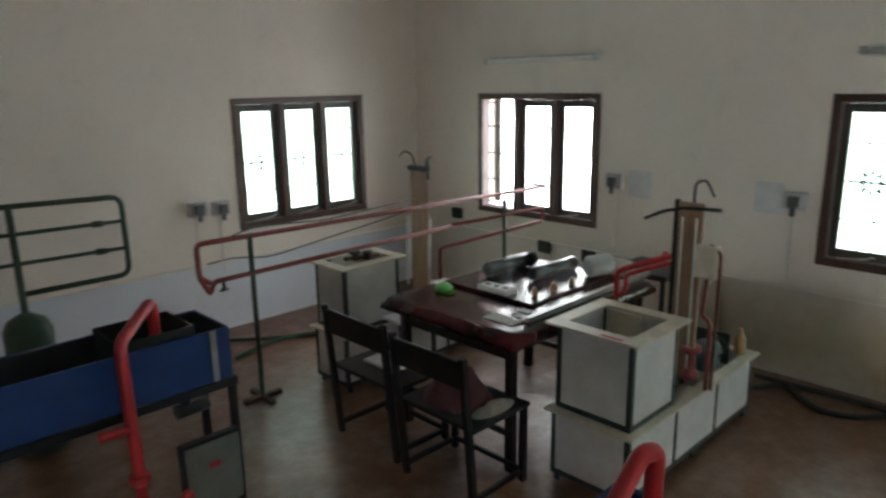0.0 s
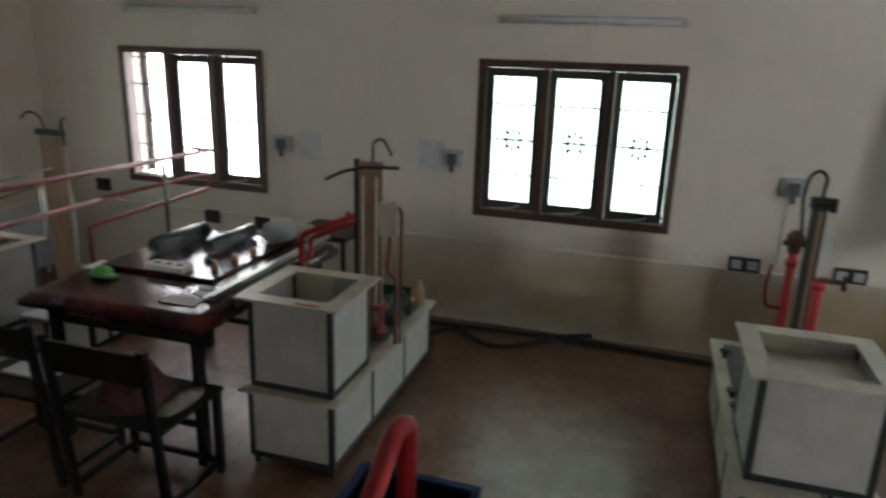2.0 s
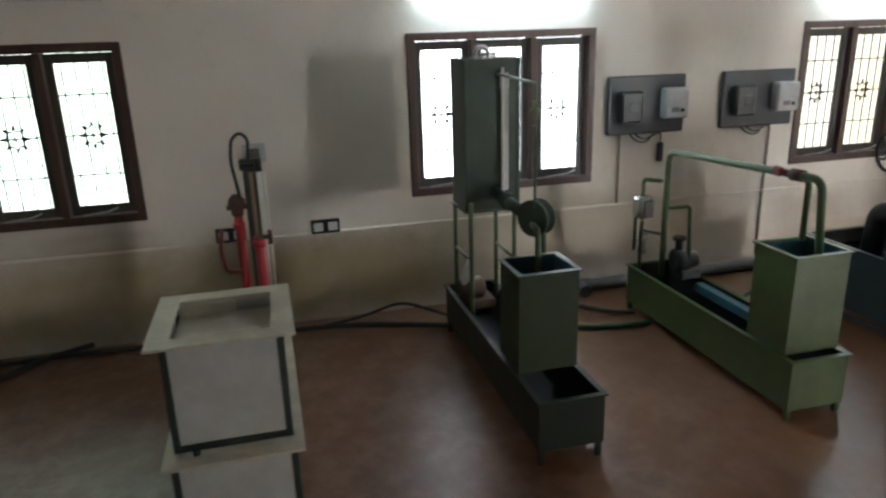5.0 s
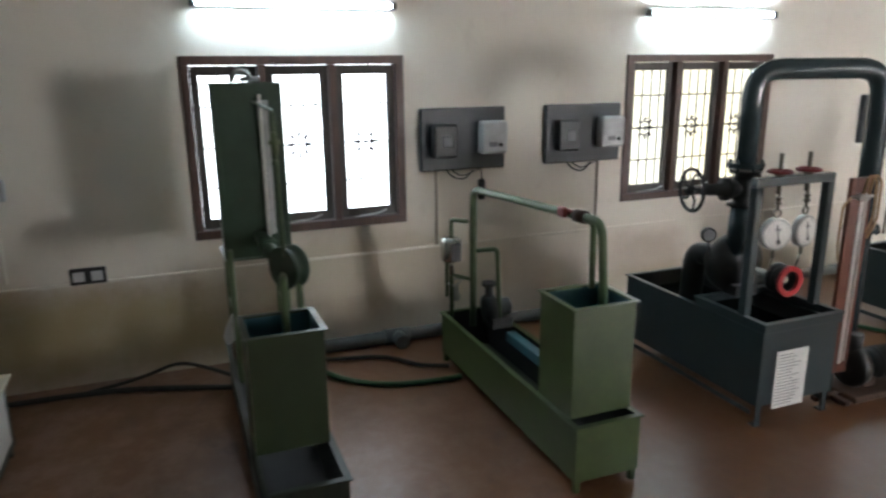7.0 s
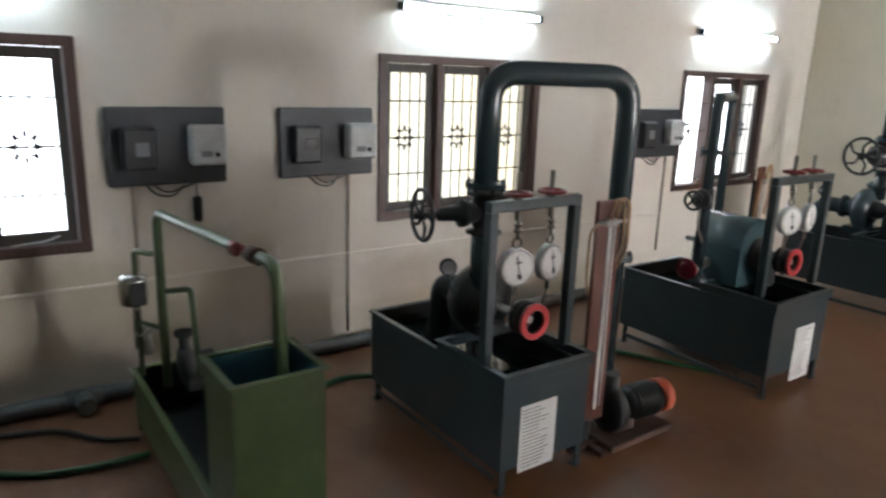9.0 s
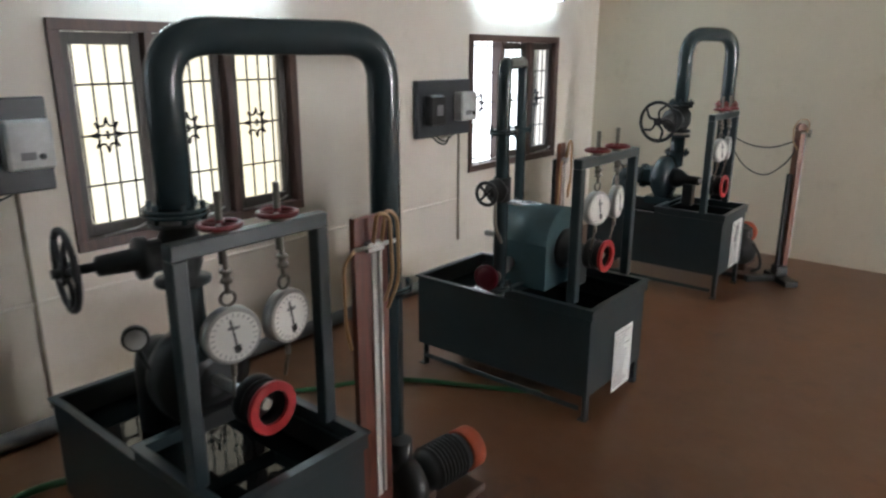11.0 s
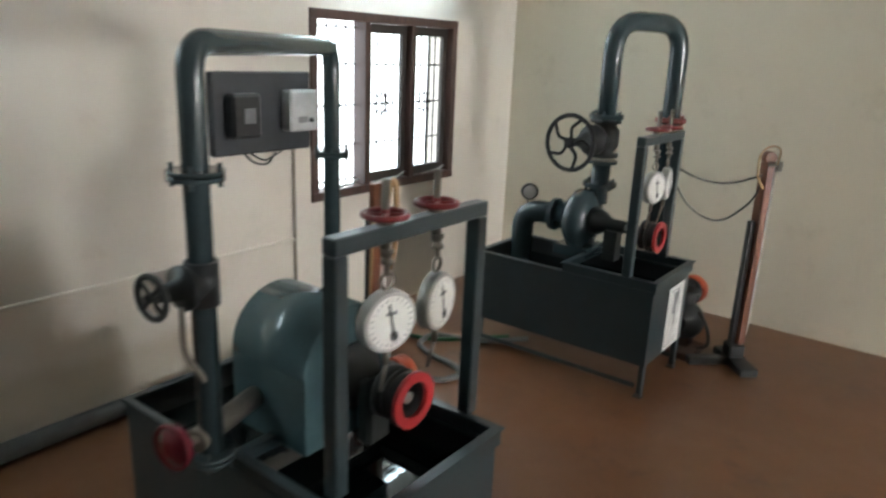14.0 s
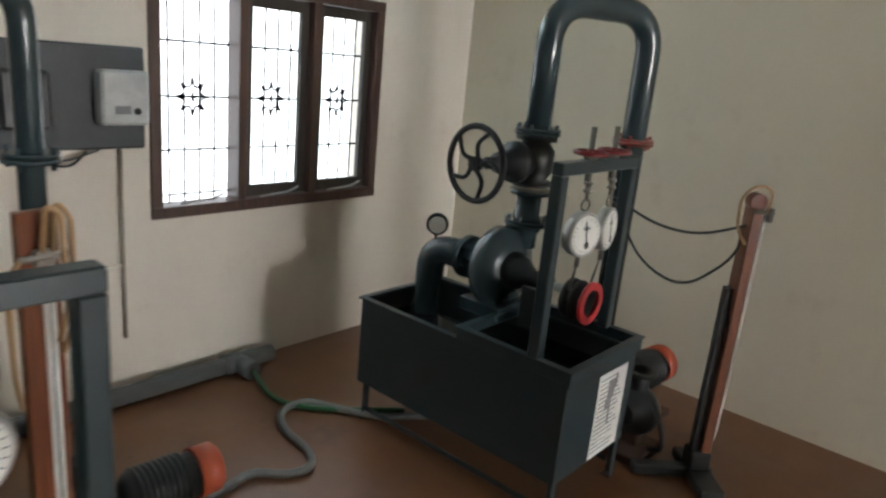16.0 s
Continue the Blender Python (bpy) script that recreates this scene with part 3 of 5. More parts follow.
for y in (-3.0, -5.2, -8.53):
    part("tee_piece", [rod((EAST - 0.10, y + 0.09, 0.05), (EAST - 0.10, y - 0.09, 0.05), 0.054, 14), rod((EAST - 0.10, y, 0.05), (EAST - 0.24, y, 0.05), 0.05, 14)], PVC, drain)


def hose(points, r, material, label):
    single("hose", pipe(points, r, 0.25, 8, 8), material, label, "hose", "floor hoses")


hose([(4.15, 1.58, 0.30), (4.5, 1.66, 0.02), (4.80, 1.50, 0.02), (4.62, 1.36, 0.02), (4.49, 1.20, 0.02), (4.56, 1.0, 0.02), (4.78, 0.84, 0.02), (4.86, 0.5, 0.06)], 0.018, HOSE_BLACK, "black rubber hose coiled on the floor by the wall")
hose([(4.74, 1.70, 0.03), (4.80, 1.1, 0.02), (4.80, 0.45, 0.03), (4.77, -0.2, 0.02), (4.76, -0.9, 0.02), (4.72, -1.25, 0.02), (4.62, -1.55, 0.02), (4.46, -1.84, 0.04)], 0.018, HOSE_BLACK, "black rubber hose lying along the wall")
hose([(4.76, -1.0, 0.02), (4.78, -1.3, 0.05), (4.70, -1.55, 0.16), (4.62, -1.72, 0.12), (4.48, -1.9, 0.08)], 0.012, HOSE_BLACK, "thin black hose beside the green trough")
hose([(4.73, -2.3, 0.03), (4.66, -2.6, 0.02), (4.60, -2.85, 0.02), (4.37, -3.0, 0.02), (4.27, -3.17, 0.03)], 0.014, HOSE_BLACK, "black hose looping between the green troughs")
hose([(4.46, -2.12, 0.06), (4.60, -2.36, 0.02), (4.33, -2.50, 0.02), (4.17, -2.72, 0.02), (4.12, -2.95, 0.02), (4.09, -3.18, 0.03)], 0.018, HOSE_GREEN, "dark green hose curving between the green troughs")
hose([(4.05, -3.55, 0.05), (4.10, -3.85, 0.02), (4.34, -4.12, 0.02), (4.42, -4.36, 0.02), (4.30, -4.55, 0.04), (4.12, -4.60, 0.05)], 0.018, HOSE_GREEN, "dark green hose curving over the floor")
hose([(4.60, -5.3, 0.03), (4.47, -5.5, 0.02), (4.22, -5.7, 0.02), (4.10, -5.92, 0.02), (4.0, -6.07, 0.02), (3.8, -6.22, 0.02), (3.51, -6.36, 0.02), (3.2, -6.52, 0.02)], 0.014, HOSE_GREEN, "bright green garden hose running under the machine")
hose([(4.71, -8.53, 0.05), (4.47, -8.47, 0.02), (4.30, -8.52, 0.02), (4.15, -8.67, 0.02), (3.96, -8.9, 0.02)], 0.014, HOSE_GREEN, "green garden hose from the drain tee")
hose([(3.85, -8.95, 0.02), (4.01, -8.74, 0.02), (4.16, -8.66, 0.025), (4.33, -8.57, 0.035), (4.33, -8.42, 0.02), (4.18, -8.34, 0.02), (3.98, -8.33, 0.02), (3.86, -8.26, 0.02), (3.89, -8.14, 0.02), (4.0, -8.06, 0.02), (3.96, -7.9, 0.02), (3.92, -7.6, 0.03)], 0.018, HOSE_GREY, "grey rubber hose in loose bends on the floor")
hose([(2.34, 4.72, 0.02), (2.72, 4.86, 0.02), (3.02, 4.80, 0.02), (3.4, 4.5, 0.02), (3.6, 4.1, 0.04)], 0.016, HOSE_GREEN, "green hose on the floor near the corner")
hose([(2.40, 5.2, 0.02), (2.75, 4.92, 0.02), (3.06, 4.74, 0.02), (3.3, 4.3, 0.03)], 0.014, HOSE_BLACK, "black hose on the floor near the corner")


# ---- orifice and friction benches: white panelled tanks in green angle iron ----
def panel_tank(t, x0, x1, y0, y1, z0, z1, bays, lip):
    """Panelled tank with lips; bays: number of panels along x."""
    s = 0.028
    for x in [x0 + (x1 - x0) * k / bays for k in range(bays + 1)]:
        xa = min(max(x - s / 2, x0), x1 - s)
        for y in (y0, y1 - s):
            part("angle_post", box(xa, xa + s, y, y + s, z0 - 0.01, z1, 0.003), ANGLE_GREEN, t)
    for y in (y0 + 0.004, y1 - 0.012):
        for k in range(bays):
            a, b = x0 + (x1 - x0) * k / bays + s / 2, x0 + (x1 - x0) * (k + 1) / bays - s / 2
            part("side_panel", box(a, b, y, y + 0.008, z0 + 0.02, z1, 0.002), WHITE_PANEL, t)
    for x in (x0 + 0.004, x1 - 0.012):
        part("end_panel", box(x, x + 0.008, y0 + s, y1 - s, z0 + 0.02, z1, 0.002), WHITE_PANEL, t)
    part("bottom_frame", collar(x0 + 0.001, x1 - 0.001, y0 + 0.001, y1 - 0.001, z0 - 0.009, z0 + 0.019, s), ANGLE_GREEN, t)
    part("tank_bottom", box(x0 + s, x1 - s, y0 + s, y1 - s, z0 + 0.021, z0 + 0.03, 0), CREAM, t)
    part("lip", rim(x0, x1, y0, y1, z1 + 0.001, lip + 0.04, 0.012, lip), CREAM, t)


def bench(x0, x1, y0, y1, up0, up1, tray, label):
    t = thing("hydraulic_bench", ((x0 + x1) / 2, (y0 + y1) / 2, 0), label, "hydraulic bench", "hydraulic benches")
    panel_tank(t, x0, x1, y0, y1, 0.06, 0.41, 3, 0.03)
    for x in (x0 + 0.02, (x0 + x1) / 2, x1 - 0.05):
        for y in (y0 + 0.01, y1 - 0.04):
            part("foot", box(x, x + 0.03, y, y + 0.03, 0, 0.051, 0.003), ANGLE_GREEN, t)
    panel_tank(t, up0, up1, y0 + 0.01, y1 - 0.01, 0.437, 0.885, 1, 0.045)
    part("inner_tray", box(up0 + 0.03, up1 - 0.03, y0 + 0.04, y1 - 0.04, tray, tray + 0.01, 0), CREAM, t)
    part("baffle", box(up0 + 0.10, up0 + 0.112, y0 + 0.06, y0 + 0.10, tray + 0.011, 0.878, 0.002), CREAM, t)
    part("overflow_strip", box(up1 - 0.05, up1 - 0.04, y0 + 0.20, y1 - 0.05, tray + 0.011, 0.88, 0.002), CREAM, t)
    return t


bench_a = bench(2.71, 4.17, 1.52, 1.98, 2.73, 3.17, 0.70, "white panelled measuring tank on long sump with tall tan manometer board")
part("red_tape", box(2.70, 2.72, 1.58, 1.70, 0.8985, 0.9005, 0), RED_PAINT, bench_a, "strip of red tape on the lip")
part("manometer_board", box(3.50, 3.525, 1.60, 1.74, 0.43, 1.44), TAN, bench_a, "tall tan plywood manometer board")
part("board_edge", box(3.495, 3.53, 1.742, 1.765, 0.43, 1.45), DARK_WOOD, bench_a)
for y in (1.63, 1.71):
    part("glass_tube", rod((3.49, y, 0.5), (3.49, y, 1.36), 0.007, 8), GLASS_TUBE, bench_a)
part("looped_hose", [pipe([(3.51, 1.66, 1.42), (3.51, 1.66, 1.55), (3.51, 1.60, 1.57), (3.51, 1.55, 1.48)], 0.008, 0.05, 8)], HOSE_GREY, bench_a)
part("bracket", pipe([(3.49, 1.50, 1.42), (3.49, 1.70, 1.41), (3.48, 1.82, 1.38), (3.46, 1.92, 1.33)], 0.010, 0.03, 8), CAST, bench_a)
part("level_box", [box(3.435, 3.498, 1.485, 1.597, 1.05, 1.235, 0.008), box(3.45, 3.48, 1.52, 1.56, 1.02, 1.049, 0.004)], CREAM, bench_a, "cream plastic level box beside the board")
part("copper_riser", [pipe([(3.46, 1.47, 0.43), (3.46, 1.47, 1.2), (3.46, 1.53, 1.235)], 0.010, 0.03, 8)], TEAK, bench_a)
part("hook_pipe", pipe([(3.45, 1.53, 1.06), (3.44, 1.54, 0.85), (3.44, 1.49, 0.82), (3.44, 1.49, 0.43)], 0.012, 0.04, 8), RED_PIPE, bench_a)
part("red_supply_pipe", [pipe([(3.5, 1.76, 1.13), (3.5, 2.10, 0.985), (3.5, 2.10, 0.0)], 0.018, 0.04, 12), pipe([(3.52, 1.76, 1.09), (3.52, 2.05, 0.965), (3.52, 2.05, 0.86), (3.5, 2.09, 0.83)], 0.013, 0.03, 10), ring((3.5, 1.80, 1.125), (0, 1, -0.15), 0.022, 0.008)], RED_PAINT, bench_a)
part("valve_body", [lathe((3.52, 1.62, 0.44), (0, 0, 1), [(0.05, 0), (0.05, 0.03), (0.03, 0.05), (0.03, 0.14), (0.055, 0.16), (0.055, 0.19)], 14)], RED_PIPE, bench_a)
mot = part("pump_motor", [lathe((3.62, 1.62, 0.56), (1, 0, -0.1), [(0.03, 0), (0.065, 0.02), (0.07, 0.05), (0.07, 0.16), (0.055, 0.19)], 18), box(3.66, 3.80, 1.57, 1.67, 0.43, 0.50)], CASING, bench_a, "teal pump motor")
part("fan_cover", lathe((3.81, 1.62, 0.541), (1, 0, -0.1), [(0.06, 0), (0.06, 0.05), (0.04, 0.06)], 16), BLACK, mot)
part("splash_plate", box(3.86, 3.87, 1.55, 1.90, 0.43, 0.62), ANGLE_GREEN, bench_a)
part("plastic_bottle", lathe((4.10, 1.58, 0.4245), (0, 0, 1), [(0.032, 0), (0.034, 0.01), (0.034, 0.10), (0.014, 0.13), (0.014, 0.16)], 14), HOSE_TAN, bench_a, "yellowish plastic bottle")

bench_b = bench(2.66, 4.19, -0.74, -0.26, 2.73, 3.21, 0.815, "white panelled measuring tank with red pipes and black valve knobs")
part("manometer_post", [box(3.99, 4.03, -0.675, -0.605, 0.424, 1.34), box(3.98, 4.04, -0.69, -0.59, 1.30, 1.36, 0.008)], ANGLE_GREEN, bench_b)
part("scale_strip", box(3.982, 3.988, -0.655, -0.635, 0.5, 1.29), TAN, bench_b)
for y in (-0.69, -0.715):
    part("gauge_tube", rod((3.99, y, 0.5), (3.99, y, 1.30), 0.006, 8), GLASS_TUBE, bench_b, "pale gauge tube")
part("top_fitting", [rod((3.97, -0.70, 1.33), (3.97, -0.60, 1.33), 0.014, 10), rod((3.95, -0.69, 1.30), (3.95, -0.69, 1.37), 0.018, 10)], BLACK, bench_b)
part("looped_hose", [pipe([(4.0, -0.64, 1.36), (4.0, -0.65, 1.47), (4.0, -0.61, 1.505), (4.0, -0.565, 1.47), (4.0, -0.55, 1.36), (4.0, -0.575, 1.16)], 0.009, 0.05, 10)], HOSE_BLACK, bench_b)
part("cross_fitting", [lathe((4.02, -0.555, 1.05), (0, 0, 1), [(0.028, 0), (0.034, 0.01), (0.034, 0.05), (0.045, 0.06), (0.045, 0.09), (0.02, 0.12)], 14), rod((4.02, -0.50, 1.10), (4.02, -0.62, 1.10), 0.016, 8)], RUST, bench_b)
part("red_pipe", [rod((4.02, -0.555, 0.424), (4.02, -0.555, 1.05), 0.024, 14), rod((4.02, -0.555, 0.98), (4.02, -0.555, 1.01), 0.032, 14)], RED_PAINT, bench_b)
part("red_pipe", [rod((3.80, -0.655, 0.424), (3.80, -0.655, 0.985), 0.026, 14), rod((3.80, -0.655, 0.93), (3.80, -0.655, 0.96), 0.034, 14)], RED_PAINT, bench_b)
part("red_bracket", pipe([(4.0, -0.54, 0.74), (4.0, -0.46, 0.74), (4.0, -0.445, 0.86), (4.0, -0.46, 0.98)], 0.012, 0.03, 8), RED_PIPE, bench_b)
part("side_tap", [rod((3.79, -0.655, 0.985), (3.60, -0.715, 1.03), 0.014, 8, 0.010), rod((3.60, -0.715, 0.995), (3.60, -0.715, 1.065), 0.012, 8)], RUST, bench_b)
for x in (3.02, 3.30, 3.46, 3.95):
    k = part("valve_knob", lathe((x, -0.29, 0.424), (0, 0, 1), [(0.012, 0), (0.012, 0.03), (0.030, 0.032), (0.030, 0.045)], 12), BLACK, bench_b, "black valve knob")

bench_c = bench(2.58, 4.05, 3.60, 3.96, 2.60, 3.08, 0.80, "white panelled tank with long red friction pipes and tan board")
part("manometer_board", box(3.60, 3.625, 3.86, 4.05, 0.43, 1.42), TAN, bench_c, "tall tan plywood manometer board")
part("board_cap", [box(3.58, 3.64, 3.85, 4.06, 1.42, 1.46, 0.006), pipe([(3.61, 4.0, 1.46), (3.6, 4.02, 1.55), (3.58, 4.10, 1.57), (3.57, 4.14, 1.52)], 0.007, 0.04, 6), pipe([(3.61, 3.88, 1.46), (3.6, 3.86, 1.52), (3.6, 3.80, 1.54)], 0.007, 0.04, 6), rod((3.6, 3.84, 1.36), (3.6, 3.84, 1.52), 0.012, 8)], CAST, bench_c)
for y in (3.83, 4.085):
    part("glass_tube", rod((3.58, y, 0.48), (3.60, y, 1.05), 0.010, 8), GLASS_TUBE, bench_c, "pale gauge tube")
part("valve_cluster", [lathe((2.78, 3.72, 0.90), (0, 0, 1), [(0.02, 0), (0.02, 0.04), (0.04, 0.05), (0.04, 0.07)], 10), lathe((2.86, 3.68, 0.90), (0, 0, 1), [(0.02, 0), (0.02, 0.03), (0.035, 0.04), (0.035, 0.06)], 10), rod((2.70, 3.74, 0.92), (2.95, 3.66, 0.92), 0.014, 8)], RUST, bench_c)
PIPE_A, PIPE_B = Vector((1.80, 4.03, 0)), Vector((4.73, 3.56, 0))


def along(k, z):
    p = PIPE_A.lerp(PIPE_B, k)
    return (p.x, p.y, z)


rig = thing("friction_pipe_rig", (2.1, 3.95, 0), "long dull red friction-loss pipes on green stands by the bench", "pipe rig")
part("upper_pipe", pipe([along(0.03, 0.86), along(0.0, 0.92), along(0.0, 1.135), along(1.0, 1.21)], 0.017, 0.04, 10), RED_PIPE, rig)
part("lower_pipe", pipe([along(0.0, 0.93), along(0.02, 0.80), along(0.03, 0.88), along(0.70, 1.0)], 0.017, 0.03, 10), RED_PIPE, rig)
part("return_pipe", pipe([along(0.62, 0.50), along(0.62, 0.83), along(0.985, 0.91), along(0.985, 1.03), along(0.66, 1.0)], 0.016, 0.04, 10), RED_PIPE, rig)
part("end_riser", pipe([along(0.985, 0.95), along(0.985, 1.22), along(0.93, 1.25)], 0.012, 0.03, 8), STEEL, rig)
for k in (0.115, 0.84):
    s = along(k, 0)
    part("stand_post", rod((s[0], s[1], 0.03), (s[0], s[1], 1.16), 0.017, 10), GREEN_DARK, rig)
    part("stand_foot", [box(s[0] - 0.14, s[0] + 0.14, s[1] - 0.02, s[1] + 0.02, 0, 0.035), box(s[0] - 0.02, s[0] + 0.02, s[1] - 0.14, s[1] + 0.14, 0, 0.034)], RUST, rig)
for k in (0.05, 0.30):
    s = along(k, 0.86 + k * 0.12)
    part("pressure_tap", [rod(s, (s[0], s[1], s[2] - 0.05), 0.012, 8), rod((s[0] - 0.03, s[1], s[2] - 0.05), (s[0] + 0.03, s[1], s[2] - 0.05), 0.008, 8)], CAST, rig)
part("clear_hose", [pipe([along(0.02, 1.0), along(0.08, 1.02), along(0.15, 0.98), along(0.4, 1.1), along(0.6, 1.2)], 0.006, 0.1, 6), pipe([along(0.05, 1.13), along(0.12, 1.2), along(0.3, 1.18), along(0.55, 1.25)], 0.006, 0.1, 6)], HOSE_GREY, rig)


# ---- table with the working model and chairs ----
TX0, TX1, TY0, TY1, TZ = 2.54, 3.92, 2.10, 3.11, 0.82
table = thing("table", ((TX0 + TX1) / 2, (TY0 + TY1) / 2, 0), "dark wooden laboratory table standing beside the tanks", "table")
part("tabletop", box(TX0 + 0.01, TX1 - 0.01, TY0 + 0.01, TY1 - 0.01, TZ - 0.04, TZ - 0.004), DARK_WOOD, table)
for x in (TX0 + 0.06, TX1 - 0.11):
    for y in (TY0 + 0.06, TY1 - 0.11):
        part("leg", box(x, x + 0.05, y, y + 0.05, 0, TZ - 0.04), DARK_WOOD, table)
for x in (TX0 + 0.075, TX1 - 0.095):
    part("apron", box(x, x + 0.02, TY0 + 0.111, TY1 - 0.111, TZ - 0.17, TZ - 0.041), DARK_WOOD, table)
    part("stretcher", box(x, x + 0.02, TY0 + 0.111, TY1 - 0.111, 0.2, 0.24), DARK_WOOD, table)


def cloth_sheet():
    nx, ny, drop = 36, 28, 0.075
    v, f = [], []
    for i in range(nx + 1):
        for j in range(ny + 1):
            u, w = i / nx, j / ny
            x, y = TX0 - drop + u * (TX1 - TX0 + 2 * drop), TY0 - drop + w * (TY1 - TY0 + 2 * drop)
            ox, oy = max(TX0 - x, x - TX1, 0), max(TY0 - y, y - TY1, 0)
            d = max(ox, oy)
            fold = 0.012 * math.sin(19 * (x + y)) * min(1, d * 14)
            z = TZ - 0.0 - d * 0.92 + 0.0025 * noise.noise((x * 6, y * 6, 0))
            x = min(max(x, TX0), TX1) + (math.copysign(0.012 + abs(fold), x - TX0 - 0.3) if ox > 0 else 0)
            y = min(max(y, TY0), TY1) + (math.copysign(0.012 + abs(fold), y - TY0 - 0.3) if oy > 0 else 0)
            v.append(Vector((x, y, z)))
    for i in range(nx):
        for j in range(ny):
            a = i * (ny + 1) + j
            f.append((a, a + ny + 1, a + ny + 2, a + 1))
    return v, f, [True] * len(f)


cloth = single("tablecloth", cloth_sheet(), CLOTH, "glossy maroon plastic tablecloth draped over the table", "tablecloth")
solid = cloth.modifiers.new("thickness", "SOLIDIFY")
solid.thickness, solid.offset = 0.003, 1
TOP = TZ + 0.006


def acrylic():
    m, nt, bsdf = shader("smoky_acrylic")
    bsdf.inputs["Base Color"].default_value = (0.07, 0.085, 0.085, 1)
    bsdf.inputs["Roughness"].default_value = 0.08
    bsdf.inputs["Alpha"].default_value = 0.85
    return m


SMOKY = acrylic()
model = thing("turbine_model", (3.3, 2.7, TOP), "sectional working model with grey cylinders on a maroon board", "model")
part("base_board", box(2.98, 3.82, 2.34, 3.05, TOP, TOP + 0.018), CLOTH, model)
for x, y, r, l in ((3.22, 2.90, 0.05, 0.42), (3.34, 2.62, 0.046, 0.44)):
    part("cylinder", lathe((x, y, TOP + 0.018 + r), (1, -0.05, 0), [(r * 0.8, 0), (r, 0.02), (r, l - 0.02), (r * 0.8, l)], 18), SMOKY, model, "smoky grey acrylic cylinder")
part("motor_body", lathe((3.66, 2.42, TOP + 0.088), (0.6, -0.2, 0), [(0.05, 0), (0.07, 0.02), (0.07, 0.17), (0.05, 0.19)], 18), GREY_BOX, model)
part("pulley", lathe((3.62, 2.86, TOP + 0.07), (1, 0, 0), [(0.05, 0), (0.05, 0.04)], 16), CAST, model)
part("instruction_plate", box(2.99, 3.09, 2.53, 2.77, TOP + 0.0185, TOP + 0.05, 0.004), PAPER, model, "white plate with three black dots")
for k in range(3):
    part("plate_hole", lathe((3.04, 2.58 + 0.07 * k, TOP + 0.05), (0, 0, 1), [(0.018, 0), (0.018, 0.003)], 12), BLACK, model)
for x, y in ((3.12, 2.42), (3.28, 2.40), (3.44, 2.38)):
    part("brass_fitting", lathe((x, y, TOP + 0.018), (0, 0, 1), [(0.022, 0), (0.022, 0.025), (0.012, 0.03), (0.012, 0.05)], 10), HOSE_TAN, model)
GREEN_BITS = coat("bright_green_plastic", (0.09, 0.35, 0.05), 0.4)
single("green_pouch", [lathe((2.87, 2.94, TOP), (0, 0, 1), [(0.05, 0), (0.06, 0.015), (0.045, 0.04), (0.015, 0.055)], 9), box(2.82, 2.88, 2.84, 2.92, TOP, TOP + 0.02, 0.008)], GREEN_BITS, "small bright green plastic pouch on the tablecloth", "pouch")
for x, y, w, d in ((2.66, 2.22, 0.10, 0.20), (2.80, 2.24, 0.05, 0.09), (2.88, 2.28, 0.05, 0.08), (2.93, 3.04, 0.14, 0.09)):
    single("paper_sheet", box(x, x + w, y, y + d, TOP, TOP + 0.004, 0.001), PAPER, "loose white paper sheet on the tablecloth", "paper", "papers on the table")
single("channel_bar", [box(2.75, 4.02, 2.172, 2.20, TOP, TOP + 0.03), box(2.75, 4.02, 2.2035, 2.24, TOP, TOP + 0.012)], STEEL, "long steel channel lying along the table edge", "bar")
single("paper_roll", lathe((3.93, 2.25, TOP + 0.05), (0, 1, 0), [(0.045, 0), (0.05, 0.01), (0.05, 0.28), (0.045, 0.29)], 16), CREAM, "pale rolled chart lying on the table", "roll")
side = thing("small_stand", (4.42, 2.35, 0), "small dark iron stand between the table and the wall", "stand")
part("top_plate", box(4.20, 4.62, 2.15, 2.58, 0.74, 0.78), DARK_WOOD, side)
for x in (4.22, 4.57):
    for y in (2.17, 2.53):
        part("leg", box(x, x + 0.03, y, y + 0.03, 0, 0.74), IRON, side)


stool = thing("stool", (3.08, 3.5, 0), "low black stool with a pale blue seat", "stool")
part("seat", box(2.92, 3.24, 3.36, 3.66, 0.455, 0.48, 0.006), PALE_BLUE, stool)
for x in (2.94, 3.19):
    for y in (3.38, 3.61):
        part("leg", box(x, x + 0.03, y, y + 0.03, 0, 0.454), IRON, stool)
for y in (3.385, 3.615):
    part("stretcher", box(2.971, 3.189, y, y + 0.02, 0.16, 0.18), IRON, stool)


